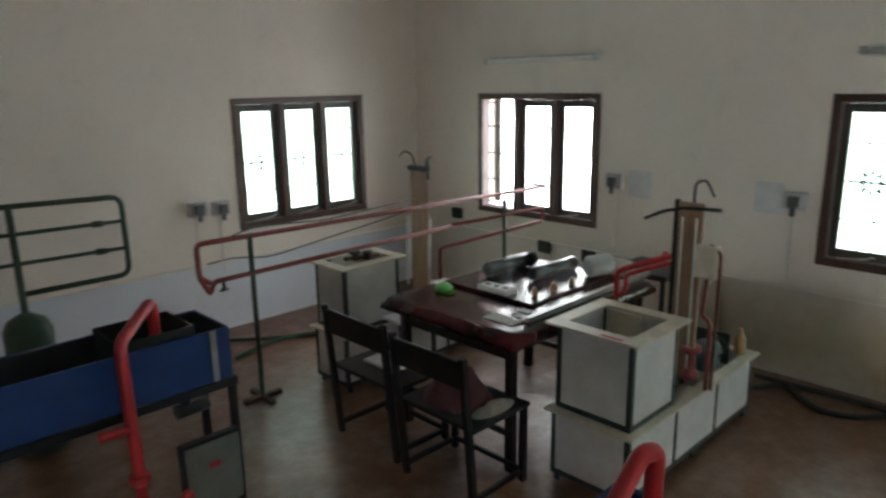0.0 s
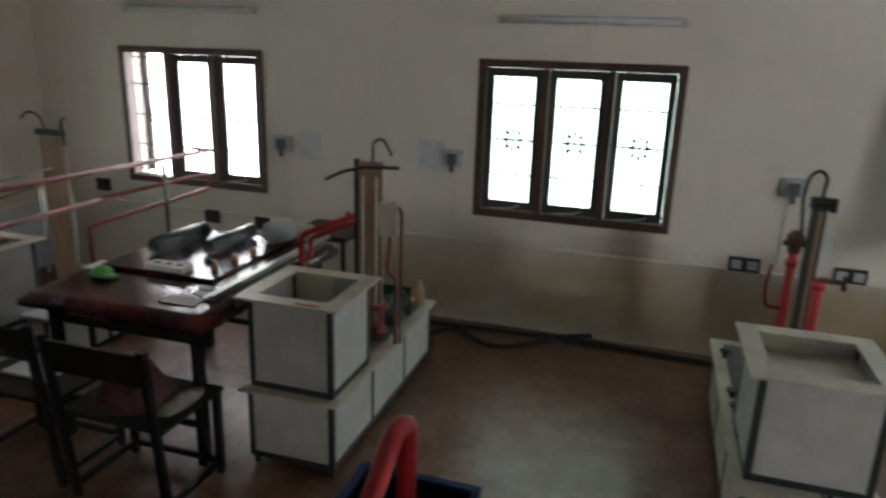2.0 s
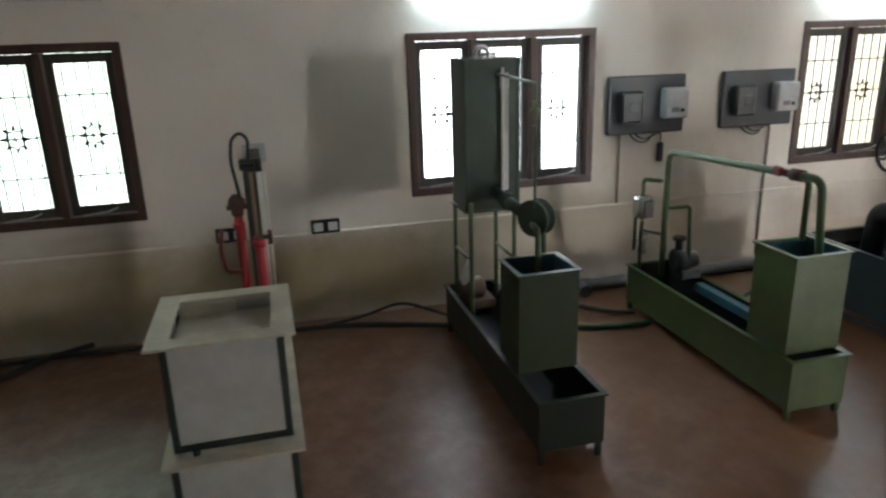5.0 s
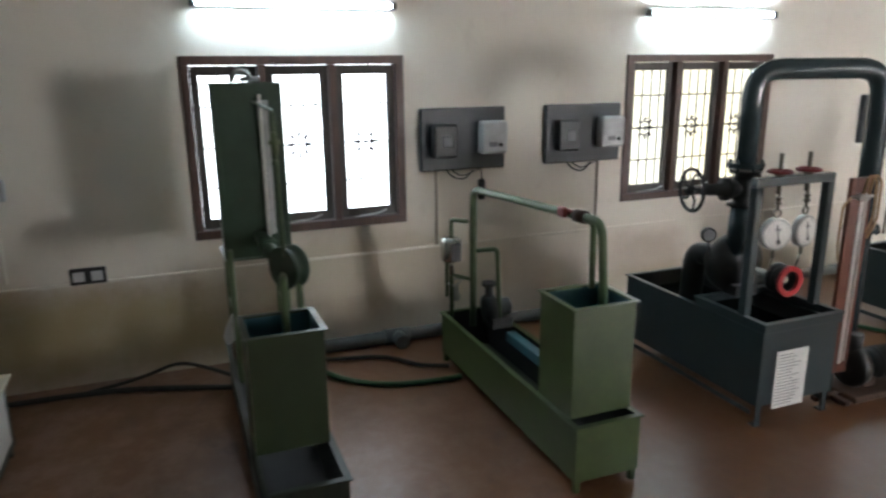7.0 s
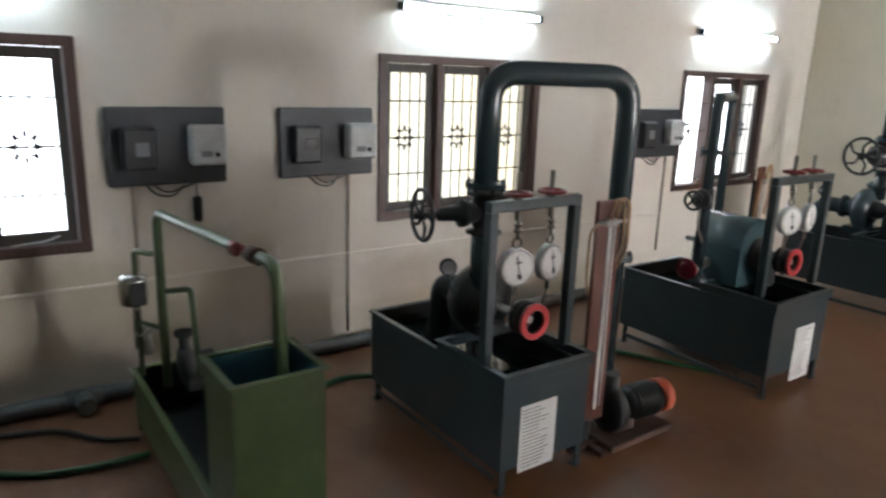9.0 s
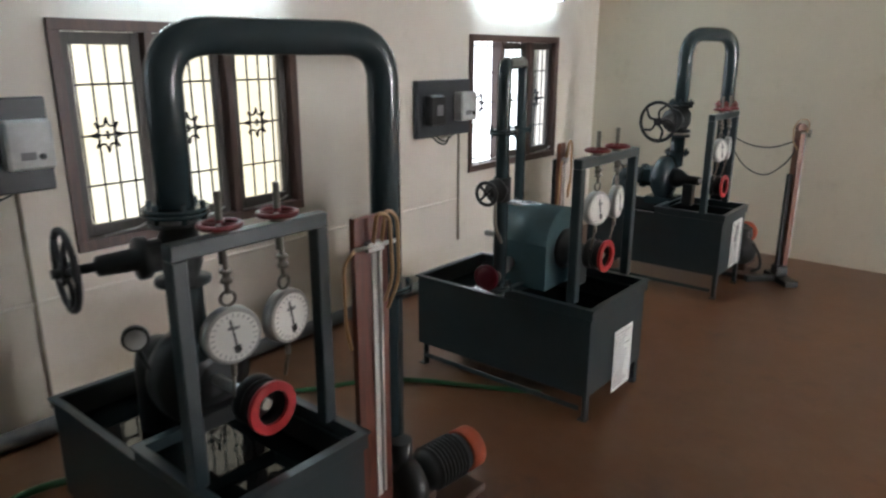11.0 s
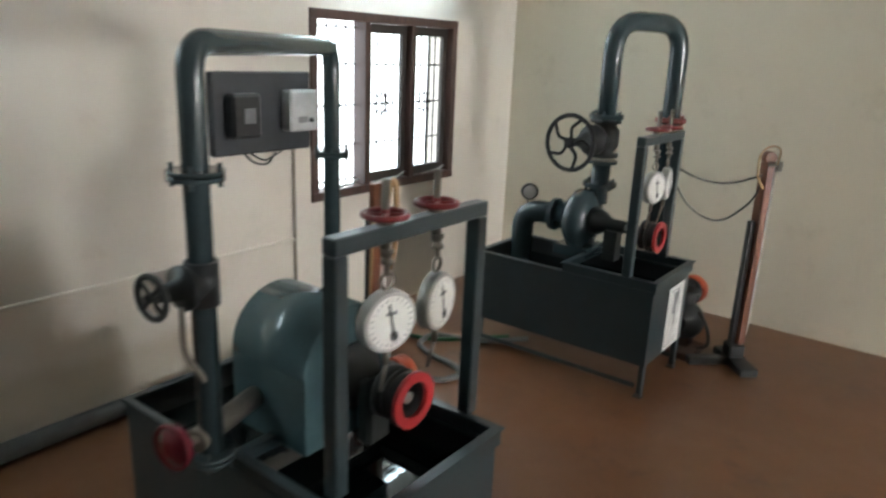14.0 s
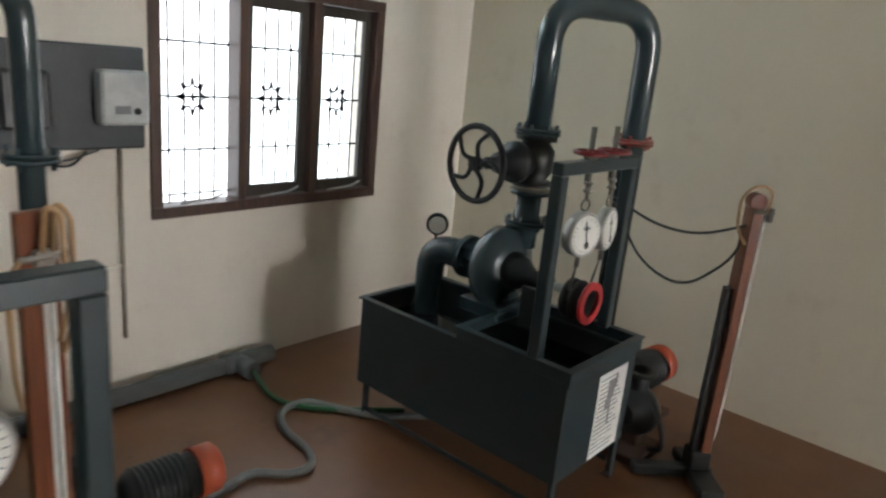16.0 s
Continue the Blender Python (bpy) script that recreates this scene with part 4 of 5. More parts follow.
def chair(at_x, y0, y1):
    t = thing("chair", (at_x, (y0 + y1) / 2, 0), "dark wooden chair with plank back, pushed towards the table", "chair", "chairs at the table")
    w = y1 - y0
    for y in (y0, y1 - 0.035):
        v = box(at_x + 0.05, at_x + 0.085, y, y + 0.035, 0, 0.84)
        lean = [Vector((p.x - max(0, p.z - 0.42) * 0.18, p.y, p.z)) for p in v[0]]
        part("back_leg", (lean, v[1], v[2]), DARK_WOOD, t)
        part("front_leg", box(at_x + 0.43, at_x + 0.465, y, y + 0.035, 0, 0.43), DARK_WOOD, t)
        part("side_rail", box(at_x + 0.086, at_x + 0.429, y + 0.006, y + 0.03, 0.045, 0.075), DARK_WOOD, t)
    v = box(at_x + 0.052, at_x + 0.072, y0 + 0.037, y1 - 0.037, 0.66, 0.82)
    part("back_plank", ([Vector((p.x - (p.z - 0.42) * 0.18, p.y, p.z)) for p in v[0]], v[1], v[2]), DARK_WOOD, t)
    part("seat", box(at_x + 0.04, at_x + 0.48, y0 - 0.005, y1 + 0.005, 0.431, 0.455, 0.006), DARK_WOOD, t)
    part("stretcher", box(at_x + 0.435, at_x + 0.455, y0 + 0.036, y1 - 0.036, 0.05, 0.08), DARK_WOOD, t)


chair(2.18, 2.68, 3.24)
chair(2.15, 2.06, 2.60)
def lump(c, rx, ry, h, seed):
    """A crumpled soft heap with a flat underside."""
    n, v, f = 14, [], []
    for i in range(n + 1):
        for j in range(n + 1):
            u, w = 2 * i / n - 1, 2 * j / n - 1
            d = min(1, math.hypot(u, w))
            k = noise.noise((u * 2.3 + seed, w * 2.3, seed)) * 0.55 + noise.noise((u * 6, w * 6 + seed, 1)) * 0.3
            s = 1 / max(1, math.hypot(u, w))
            v.append(Vector((c[0] + u * s * rx, c[1] + w * s * ry, c[2] + h * max(0, (1 - d * d)) * (0.75 + k) + 0.002)))
    for i in range(n):
        for j in range(n):
            a = i * (n + 1) + j
            f.append((a, a + n + 1, a + n + 2, a + 1))
    base = len(v)
    v.append(Vector(c))
    edge = [i * (n + 1) for i in range(n)] + [n * (n + 1) + j for j in range(n)] + [(n - i) * (n + 1) + n for i in range(n)] + [n - j for j in range(n)]
    f += [(edge[k], edge[(k + 1) % len(edge)], base) for k in range(len(edge))]
    return v, f, [True] * len(f)


single("paper_bundle", [box(2.36, 2.60, 2.85, 3.12, 0.456, 0.474, 0.004)], PAPER, "bundle of white papers on a chair seat", "papers")
PINK = coat("pink_cloth", (0.11, 0.040, 0.045), 0.8, relief=0.3)
single("cloth_bag", lump((2.40, 2.36, 0.4565), 0.17, 0.20, 0.23, 3), PINK, "pink cloth bag lying on a chair seat", "bag")
single("folded_cloth", lump((2.43, 2.14, 0.4565), 0.15, 0.06, 0.05, 7), coat("washed_white_cloth", (0.26, 0.245, 0.21), 0.85, relief=0.3), "crumpled off-white cloth beside the bag on a chair", "cloth")


# ---- green troughs ----
def trough(t, x0, x1, y0, y1, z0, z1, paint, lining, rim_w=0.03):
    part("tank_body", hollow(x0, x1, y0, y1, z0, z1, 0.006), paint, t)
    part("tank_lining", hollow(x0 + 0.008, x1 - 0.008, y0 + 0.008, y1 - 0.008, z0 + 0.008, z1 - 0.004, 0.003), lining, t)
    part("tank_rim", rim(x0, x1, y0, y1, z1 + 0.001, rim_w, 0.008, 0.012), paint, t)
    for x in (x0 + 0.005, x1 - 0.035):
        for y in (y0 + 0.005, y1 - 0.035):
            part("leg", box(x, x + 0.03, y, y + 0.03, 0, z0 - 0.001), paint, t)


g1 = thing("flow_bench", (3.6, -1.99, 0), "olive green trough bench with tall overhead box tank by the window", "flow bench", "green flow benches")
trough(g1, 2.80, 4.46, -2.16, -1.83, 0.08, 0.33, GREEN_SHADE, DARK_IN)
part("measuring_tank", hollow(3.09, 3.37, -2.15, -1.84, 0.345, 0.855, 0.006), GREEN_HALF_SHADE, g1)
part("measuring_lining", hollow(3.098, 3.362, -2.142, -1.848, 0.36, 0.85, 0.003), TEAL_IN, g1)
part("measuring_rim", rim(3.09, 3.37, -2.15, -1.84, 0.856, 0.026, 0.006, 0.012), GREEN_HALF_SHADE, g1)
for x in (3.94, 4.28):
    for y in (-2.13, -1.86):
        part("support_pipe", rod((x, y, 0.30), (x, y, 1.02), 0.014, 10), GREEN_PIPE, g1)
for y in (-2.13, -1.86):
    part("cross_pipe", [rod((3.94, y, 0.66), (4.28, y, 0.66), 0.011, 8)], GREEN_PIPE, g1)
box_tank = part("overhead_tank", [hollow(3.97, 4.27, -2.165, -1.845, 0.965, 1.825, 0.006), box(3.955, 4.285, -2.18, -1.83, 0.955, 0.964, 0.002)], GREEN_DARK, g1, "tall deep green sheet metal overhead tank")
part("tank_rim", rim(3.97, 4.27, -2.165, -1.845, 1.826, 0.02, 0.006, 0.018), GREEN_DARK, box_tank)
part("tank_seam", [box(3.962, 3.9695, -2.172, -2.15, 0.966, 1.825, 0.002), box(3.962, 3.9695, -1.86, -1.838, 0.966, 1.825, 0.002)], GREEN_DARK, box_tank)
part("overflow_pipe", [pipe([(4.14, -2.04, 1.70), (4.14, -2.04, 1.88), (4.14, -1.98, 1.895), (4.14, -1.95, 1.84)], 0.014, 0.03, 8), rod((4.14, -2.09, 1.85), (4.14, -1.99, 1.85), 0.012, 8)], STEEL, g1)
part("gauge_glass", [rod((3.945, -2.06, 1.05), (3.945, -2.06, 1.78), 0.009, 8), rod((3.97, -2.06, 1.08), (3.945, -2.06, 1.08), 0.012, 8), rod((3.97, -2.06, 1.74), (3.945, -2.06, 1.74), 0.012, 8)], GLASS_TUBE, g1)
part("gauge_scale", [box(3.958, 3.9655, -2.10, -2.072, 1.08, 1.74, 0.001), box(3.95, 3.965, -2.10, -2.05, 1.66, 1.75, 0.002)], GREY_BOX, g1, "pale scale strip beside the gauge glass")
part("outlet_arm", [rod((4.0, -2.02, 1.07), (3.53, -2.05, 1.03), 0.035, 14), rod((3.80, -2.033, 1.053), (3.76, -2.036, 1.05), 0.05, 14)], GREEN_DARK, g1)
part("level_pipe", [pipe([(3.98, -2.03, 1.745), (3.43, -2.05, 1.725), (3.45, -2.06, 1.09)], 0.0075, 0.03, 8), rod((3.43, -2.049, 1.55), (3.43, -2.048, 1.64), 0.014, 10), rod((3.43, -2.075, 1.595), (3.43, -2.025, 1.595), 0.009, 8), rod((3.43, -2.048, 1.50), (3.43, -2.048, 1.52), 0.013, 10)], GREEN_PIPE, g1, "thin green level pipe with a small cock")
part("end_chamber", lathe((3.505, -2.125, 1.03), (-0.5, 0.86, 0), [(0.085, 0), (0.098, 0.012), (0.098, 0.025), (0.08, 0.03), (0.08, 0.07), (0.098, 0.075), (0.098, 0.09)], 22), GREEN_DARK, g1)
part("discharge_pipe", rod((3.47, -2.12, 0.96), (3.46, -2.12, 0.80), 0.016, 10), GREEN_PIPE, g1)
part("discharge_pipe", pipe([(3.46, -2.05, 1.0), (3.33, -2.03, 1.0), (3.32, -2.03, 0.62)], 0.017, 0.05, 10), GREEN_PIPE, g1)
part("supply_pump", [lathe((4.14, -2.0, 0.42), (0, 1, 0), [(0.04, 0), (0.07, 0.02), (0.07, 0.14), (0.05, 0.16)], 16), box(4.06, 4.22, -2.05, -1.88, 0.30, 0.36)], RUST, g1, "small rusty supply pump in the trough")
part("rag", lathe((3.97, -1.86, 0.665), (0, 0.3, -1), [(0.02, 0), (0.03, 0.05), (0.035, 0.12), (0.01, 0.16)], 8), PAPER, g1, "white rag hung over the pipe")

g2 = thing("flow_bench", (3.6, -3.36, 0), "olive green trough bench with measuring tank and bent delivery pipe", "flow bench", "green flow benches")
trough(g2, 2.79, 4.44, -3.53, -3.19, 0.06, 0.33, GREEN_PAINT, DARK_IN)
part("measuring_tank", hollow(2.86, 3.16, -3.52, -3.20, 0.345, 0.865, 0.006), GREEN_PAINT, g2)
part("measuring_lining", hollow(2.868, 3.152, -3.512, -3.208, 0.36, 0.86, 0.003), TEAL_IN, g2)
part("measuring_rim", rim(2.86, 3.16, -3.52, -3.20, 0.866, 0.026, 0.006, 0.014), GREEN_PAINT, g2)
part("inner_gutter", box(3.2, 4.0, -3.50, -3.44, 0.26, 0.32), TEAL_IN, g2)
part("delivery_pipe", pipe([(4.18, -3.30, 0.32), (4.18, -3.30, 1.19), (2.98, -3.40, 1.22), (2.94, -3.41, 0.72)], 0.021, 0.07, 12), GREEN_PIPE, g2)
part("union_joint", [rod((3.10, -3.39, 1.217), (3.17, -3.384, 1.215), 0.032, 12)], RUST, g2)
part("drop_pipe", pipe([(3.13, -3.387, 1.21), (3.13, -3.46, 1.18), (3.13, -3.46, 0.86)], 0.017, 0.03, 10), GREEN_PIPE, g2)
part("valve_tap", [rod((3.16, -3.40, 1.21), (3.24, -3.34, 1.24), 0.014, 8), box(3.20, 3.26, -3.36, -3.33, 1.20, 1.25, 0.006)], RED_PIPE, g2, "red tap on the delivery pipe")
part("meter_frame", [pipe([(4.34, -3.22, 0.33), (4.34, -3.22, 0.98), (4.20, -3.27, 0.99)], 0.014, 0.03, 8), pipe([(4.20, -3.30, 0.80), (4.05, -3.40, 0.84), (4.05, -3.42, 0.40)], 0.014, 0.03, 8), rod((4.34, -3.22, 0.62), (4.18, -3.30, 0.62), 0.012, 8), pipe([(4.42, -3.22, 0.45), (4.42, -3.22, 0.82), (4.34, -3.22, 0.83)], 0.012, 0.03, 8)], GREEN_PIPE, g2)
m = part("flow_meter", [lathe((4.30, -3.20, 0.72), (0, 0, 1), [(0.04, 0), (0.062, 0.01), (0.066, 0.03), (0.066, 0.13), (0.058, 0.15), (0.03, 0.16)], 22), rod((4.34, -3.22, 0.62), (4.30, -3.20, 0.72), 0.016, 10)], CHROME, g2, "bright steel cylindrical flow meter")
part("meter_dial", box(4.222, 4.232, -3.24, -3.17, 0.735, 0.85, 0.004), BLACK, m)
part("gate_valve", [lathe((4.36, -3.25, 0.44), (0, 0, 1), [(0.03, 0), (0.04, 0.02), (0.025, 0.06), (0.025, 0.10)], 12), ring((4.36, -3.25, 0.56), (0, 0.4, 1), 0.045, 0.007, 16, 6)], STEEL, g2)
pm = part("pump", [lathe((4.10, -3.34, 0.45), (0, -1, 0), [(0.05, 0), (0.085, 0.01), (0.085, 0.06), (0.055, 0.07), (0.055, 0.16), (0.04, 0.17)], 18), box(4.02, 4.18, -3.50, -3.36, 0.335, 0.40)], CAST, g2, "dark cast iron pump")
part("pump_outlet", [rod((4.10, -3.37, 0.52), (4.10, -3.37, 0.62), 0.025, 10), rod((4.10, -3.37, 0.60), (4.10, -3.37, 0.62), 0.045, 12)], CAST, pm)


# ---- turbine test rigs ----
def flange(c, axis, r, bolts=6, thick=0.014):
    d, a, b = basis(axis)
    c = Vector(c)
    out = [lathe(c - d * thick, d, [(r, 0), (r, thick * 0.9)], 20), lathe(c + d * thick * 0.1, d, [(r, 0), (r, thick * 0.9)], 20)]
    for k in range(bolts):
        t = 2 * math.pi * k / bolts
        p = c + (a * math.cos(t) + b * math.sin(t)) * r * 0.82
        out.append(lathe(p - d * thick * 2.2, d, [(r * 0.09, 0), (r * 0.09, thick * 4.4)], 6))
    return out


def wheel_shapes(c, axis, r, thick=0.009, spokes=5, curved=True):
    d, a, b = basis(axis)
    c = Vector(c)
    out = [ring(c, d, r, thick, 28, 8), lathe(c - d * 0.015, d, [(r * 0.2, 0), (r * 0.2, 0.03)], 12)]
    for k in range(spokes):
        t = 2 * math.pi * k / spokes
        e = a * math.cos(t) + b * math.sin(t)
        s = a * math.cos(t + 0.5) + b * math.sin(t + 0.5)
        out.append(pipe([c + e * r * 0.15, c + (s if curved else e) * r * 0.55, c + e * r], thick * 0.75, r * 0.3, 6, 4))
    return out


def needle_shape():
    return box(-0.027, -0.0262, -0.0035, 0.0035, -0.055, 0.055, 0), box(-0.0274, -0.0268, -0.011, 0.011, -0.05, -0.028, 0)


def balance(t, c, top, drum_top, turn):
    """Spring balance with a round dial that faces -x, hung from the screw at top, pulling the brake belt."""
    c = Vector(c)
    b = part("spring_balance", [lathe(c + Vector((0.022, 0, 0)), (-1, 0, 0), [(0.070, 0), (0.088, 0.006), (0.088, 0.038), (0.084, 0.044), (0.075, 0.044)], 28)], STEEL, t, "round spring balance with white dial")
    part("dial", lathe(c + Vector((-0.0222, 0, 0)), (-1, 0, 0), [(0.075, 0), (0.075, 0.002)], 28), DIAL, b)
    part("needle", [turned(needle_shape()[0], Matrix.Translation(c) @ Matrix.Rotation(radians(-10), 4, "X")),
         turned(needle_shape()[1], Matrix.Translation(c) @ Matrix.Rotation(radians(-10), 4, "X"))], BLACK, b)
    ticks = []
    for k in range(24):
        ticks.append(turned(box(-0.0252, -0.0246, -0.0014, 0.0014, 0.060, 0.070, 0), Matrix.Translation(c) @ Matrix.Rotation(2 * math.pi * k / 24, 4, "X")))
    part("scale_marks", ticks, INK, b)
    part("maker_bar", box(c.x - 0.0252, c.x - 0.0246, c.y - 0.018, c.y + 0.018, c.z + 0.022, c.z + 0.032, 0), INK, b)
    part("hanger", [ring(c + Vector((0, 0, 0.112)), (1, 0, 0), 0.022, 0.005, 16, 6), rod(c + Vector((0, 0, 0.127)), (c.x, c.y, top), 0.008, 8),
                    lathe((c.x, c.y, c.z + 0.16), (0, 0, 1), [(0.018, 0), (0.018, 0.012), (0.012, 0.014), (0.012, 0.028), (0.018, 0.03), (0.018, 0.04)], 10)], DULL_STEEL, b)
    part("lower_hook", [rod(c - Vector((0, 0, 0.08)), (c.x, c.y, c.z - 0.13), 0.010, 8), rod((c.x, c.y, c.z - 0.125), (c.x + 0.02, c.y, drum_top), 0.006, 6)], DULL_STEEL, b)
    b.rotation_euler = (0, 0, radians(turn))


def brake_frame(t, x, ya, yb, z0, z1, drum, wheels, dial_z):
    s = 0.048
    part("frame_post", box(x, x + s, ya - s / 2, ya + s / 2, z0, z1 - s, 0.004), GREY_PAINT, t)
    part("frame_post", box(x, x + s, yb - s / 2, yb + s / 2, z0, z1 - s, 0.004), GREY_PAINT, t)
    part("frame_beam", box(x, x + s, yb - s / 2, ya + s / 2, z1 - s + 0.001, z1, 0.004), GREY_PAINT, t)
    xc = x + s / 2
    for y in wheels:
        w = part("hand_wheel", wheel_shapes((xc, y, z1 + 0.025), (0, 0, 1), 0.058, 0.009, 4, False), RED_WHEEL, t, "small dark red handwheel")
        part("screw", [rod((xc, y, z1 - 0.09), (xc, y, z1 + 0.12), 0.011, 10), lathe((xc, y, z1 + 0.001), (0, 0, 1), [(0.025, 0), (0.025, 0.012), (0.016, 0.02)], 12)], DULL_STEEL, w)
    for y, turn in zip(wheels, (-12, 9)):
        balance(t, (xc - 0.01, y, dial_z), z1 - 0.05, drum[2] + 0.05, turn)
    d = Vector(drum)
    part("drum_rim", [annulus(d - Vector((0.014, 0, 0)), (1, 0, 0), 0.056, 0.086, 0.016)], RED_PAINT, t, "bright red brake drum rim")
    part("brake_drum", [annulus(d + Vector((0.003, 0, 0)), (1, 0, 0), 0.058, 0.072, 0.07), lathe(d + Vector((0.06, 0, 0)), (1, 0, 0), [(0.074, 0), (0.082, 0.018), (0.082, 0.03)], 26)], CAST, t)
    part("brake_belt", [ring(d + Vector((0.045, 0, 0)), (1, 0, 0), 0.074, 0.007, 26, 6)], HOSE_BLACK, t)
    return xc


def rig_tank(t, x0, x1, y0, y1, z0, z1, c1, paper):
    part("sump_tank", hollow(x0, x1, y0, y1, z0, z1, 0.006), GREY_PAINT, t)
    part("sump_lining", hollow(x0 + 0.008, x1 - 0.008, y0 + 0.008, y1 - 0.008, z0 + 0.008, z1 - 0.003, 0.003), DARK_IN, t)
    part("water", box(x0 + 0.0115, x1 - 0.0115, y0 + 0.0115, y1 - 0.0115, z0 + 0.012, z1 - 0.095, 0), WATER, t, "still dark water")
    part("drain_tap", [rod((x0 + 0.12, y0 - 0.001, z0 + 0.03), (x0 + 0.12, y0 - 0.05, z0 + 0.03), 0.012, 10), pipe([(x0 + 0.12, y0 - 0.04, z0 + 0.03), (x0 + 0.12, y0 - 0.09, z0 + 0.03), (x0 + 0.12, y0 - 0.10, z0 - 0.03)], 0.010, 0.02, 8), rod((x0 + 0.09, y0 - 0.05, z0 + 0.055), (x0 + 0.15, y0 - 0.05, z0 + 0.055), 0.006, 8)], STEEL, t)
    part("sump_rim", rim(x0, x1, y0, y1, z1 + 0.001, 0.03, 0.010, 0.012), GREY_PAINT, t)
    part("weir_box", collar(x0 - 0.012, c1, y0 - 0.010, y1 + 0.010, z1 + 0.0115, z1 + 0.055, 0.010), GREY_PAINT, t)
    part("weir_rim", rim(x0 - 0.012, c1, y0 - 0.010, y1 + 0.010, z1 + 0.056, 0.034, 0.007, 0.008), GREY_PAINT, t)
    for x in (x0 + 0.004, x1 - 0.044):
        for y in (y0 + 0.004, y1 - 0.044):
            part("leg", [box(x, x + 0.04, y, y + 0.006, 0.0, z0 - 0.001), box(x, x + 0.006, y + 0.0065, y + 0.04, 0.0, z0 - 0.001), box(x - 0.005, x + 0.045, y - 0.005, y + 0.045, 0, 0.008)], GREY_PAINT, t)
    for y in (y0 + 0.007, y1 - 0.013):
        part("bottom_rail", box(x0 + 0.045, x1 - 0.045, y, y + 0.006, 0.05, 0.08), GREY_PAINT, t)
    py0, py1, pz0, pz1 = paper
    sheet = part("data_sheet", box(x0 - 0.0045, x0 - 0.001, py0, py1, pz0, pz1, 0), PAPER, t, "white data sheet with unreadable print")
    rows = []
    rnd = random.Random(int(abs(y0) * 10))
    n = 17
    for k in range(n):
        z = pz1 - (pz1 - pz0) * (k + 1.2) / (n + 1.5)
        w = (py1 - py0) * rnd.uniform(0.45, 0.82)
        rows.append(box(x0 - 0.0056, x0 - 0.0048, py1 - 0.012 - w, py1 - 0.012, z - 0.0022, z + 0.0022, 0))
    part("printed_line", rows, INK, sheet)


def motor_pump(t, c, axis, length=0.34, r=0.085, end=ORANGE):
    c, d = Vector(c), Vector(axis).normalized()
    m = part("motor", lathe(c, d, [(0.03, 0), (0.06, 0.01), (r, 0.03)] + [(r + e, 0.05 + 0.02 * k + h) for k in range(int((length * 0.72 - 0.07) / 0.02)) for e, h in ((0, 0), (0.011, 0.001), (0.011, 0.008), (0, 0.009))] + [(r, length * 0.72)], 20), CAST, t, "ribbed black electric motor")
    part("fan_cowl", lathe(c + d * length * 0.73, d, [(r + 0.008, 0), (r + 0.008, length * 0.22), (r - 0.01, length * 0.26), (0.03, length * 0.265)], 20), end, m, "orange fan cowl")
    side = d.cross(Vector((0, 0, 1))).normalized()
    p, q = c - side * (r + 0.02) - d * 0.22, c + side * (r + 0.02) + d * (length * 0.9)
    part("base_plate", [box(p.x, q.x, p.y, q.y, 0.0, 0.04, 0.006), box(c.x - 0.05, c.x + 0.05, c.y - 0.05, c.y + 0.05, 0.041, c.z - r * 0.85, 0.004)], RUST, m)
    v = c - d * 0.15
    part("pump_volute", [lathe(v, d, [(0.05, 0), (0.12, 0.02), (0.13, 0.05), (0.12, 0.09), (0.05, 0.11)], 22), rod(v + d * 0.05 + Vector((0, 0, 0.08)), v + d * 0.05 + Vector((0, 0, 0.20)), 0.045, 14)], CAST, m, "dark pump volute")
    return v + d * 0.05


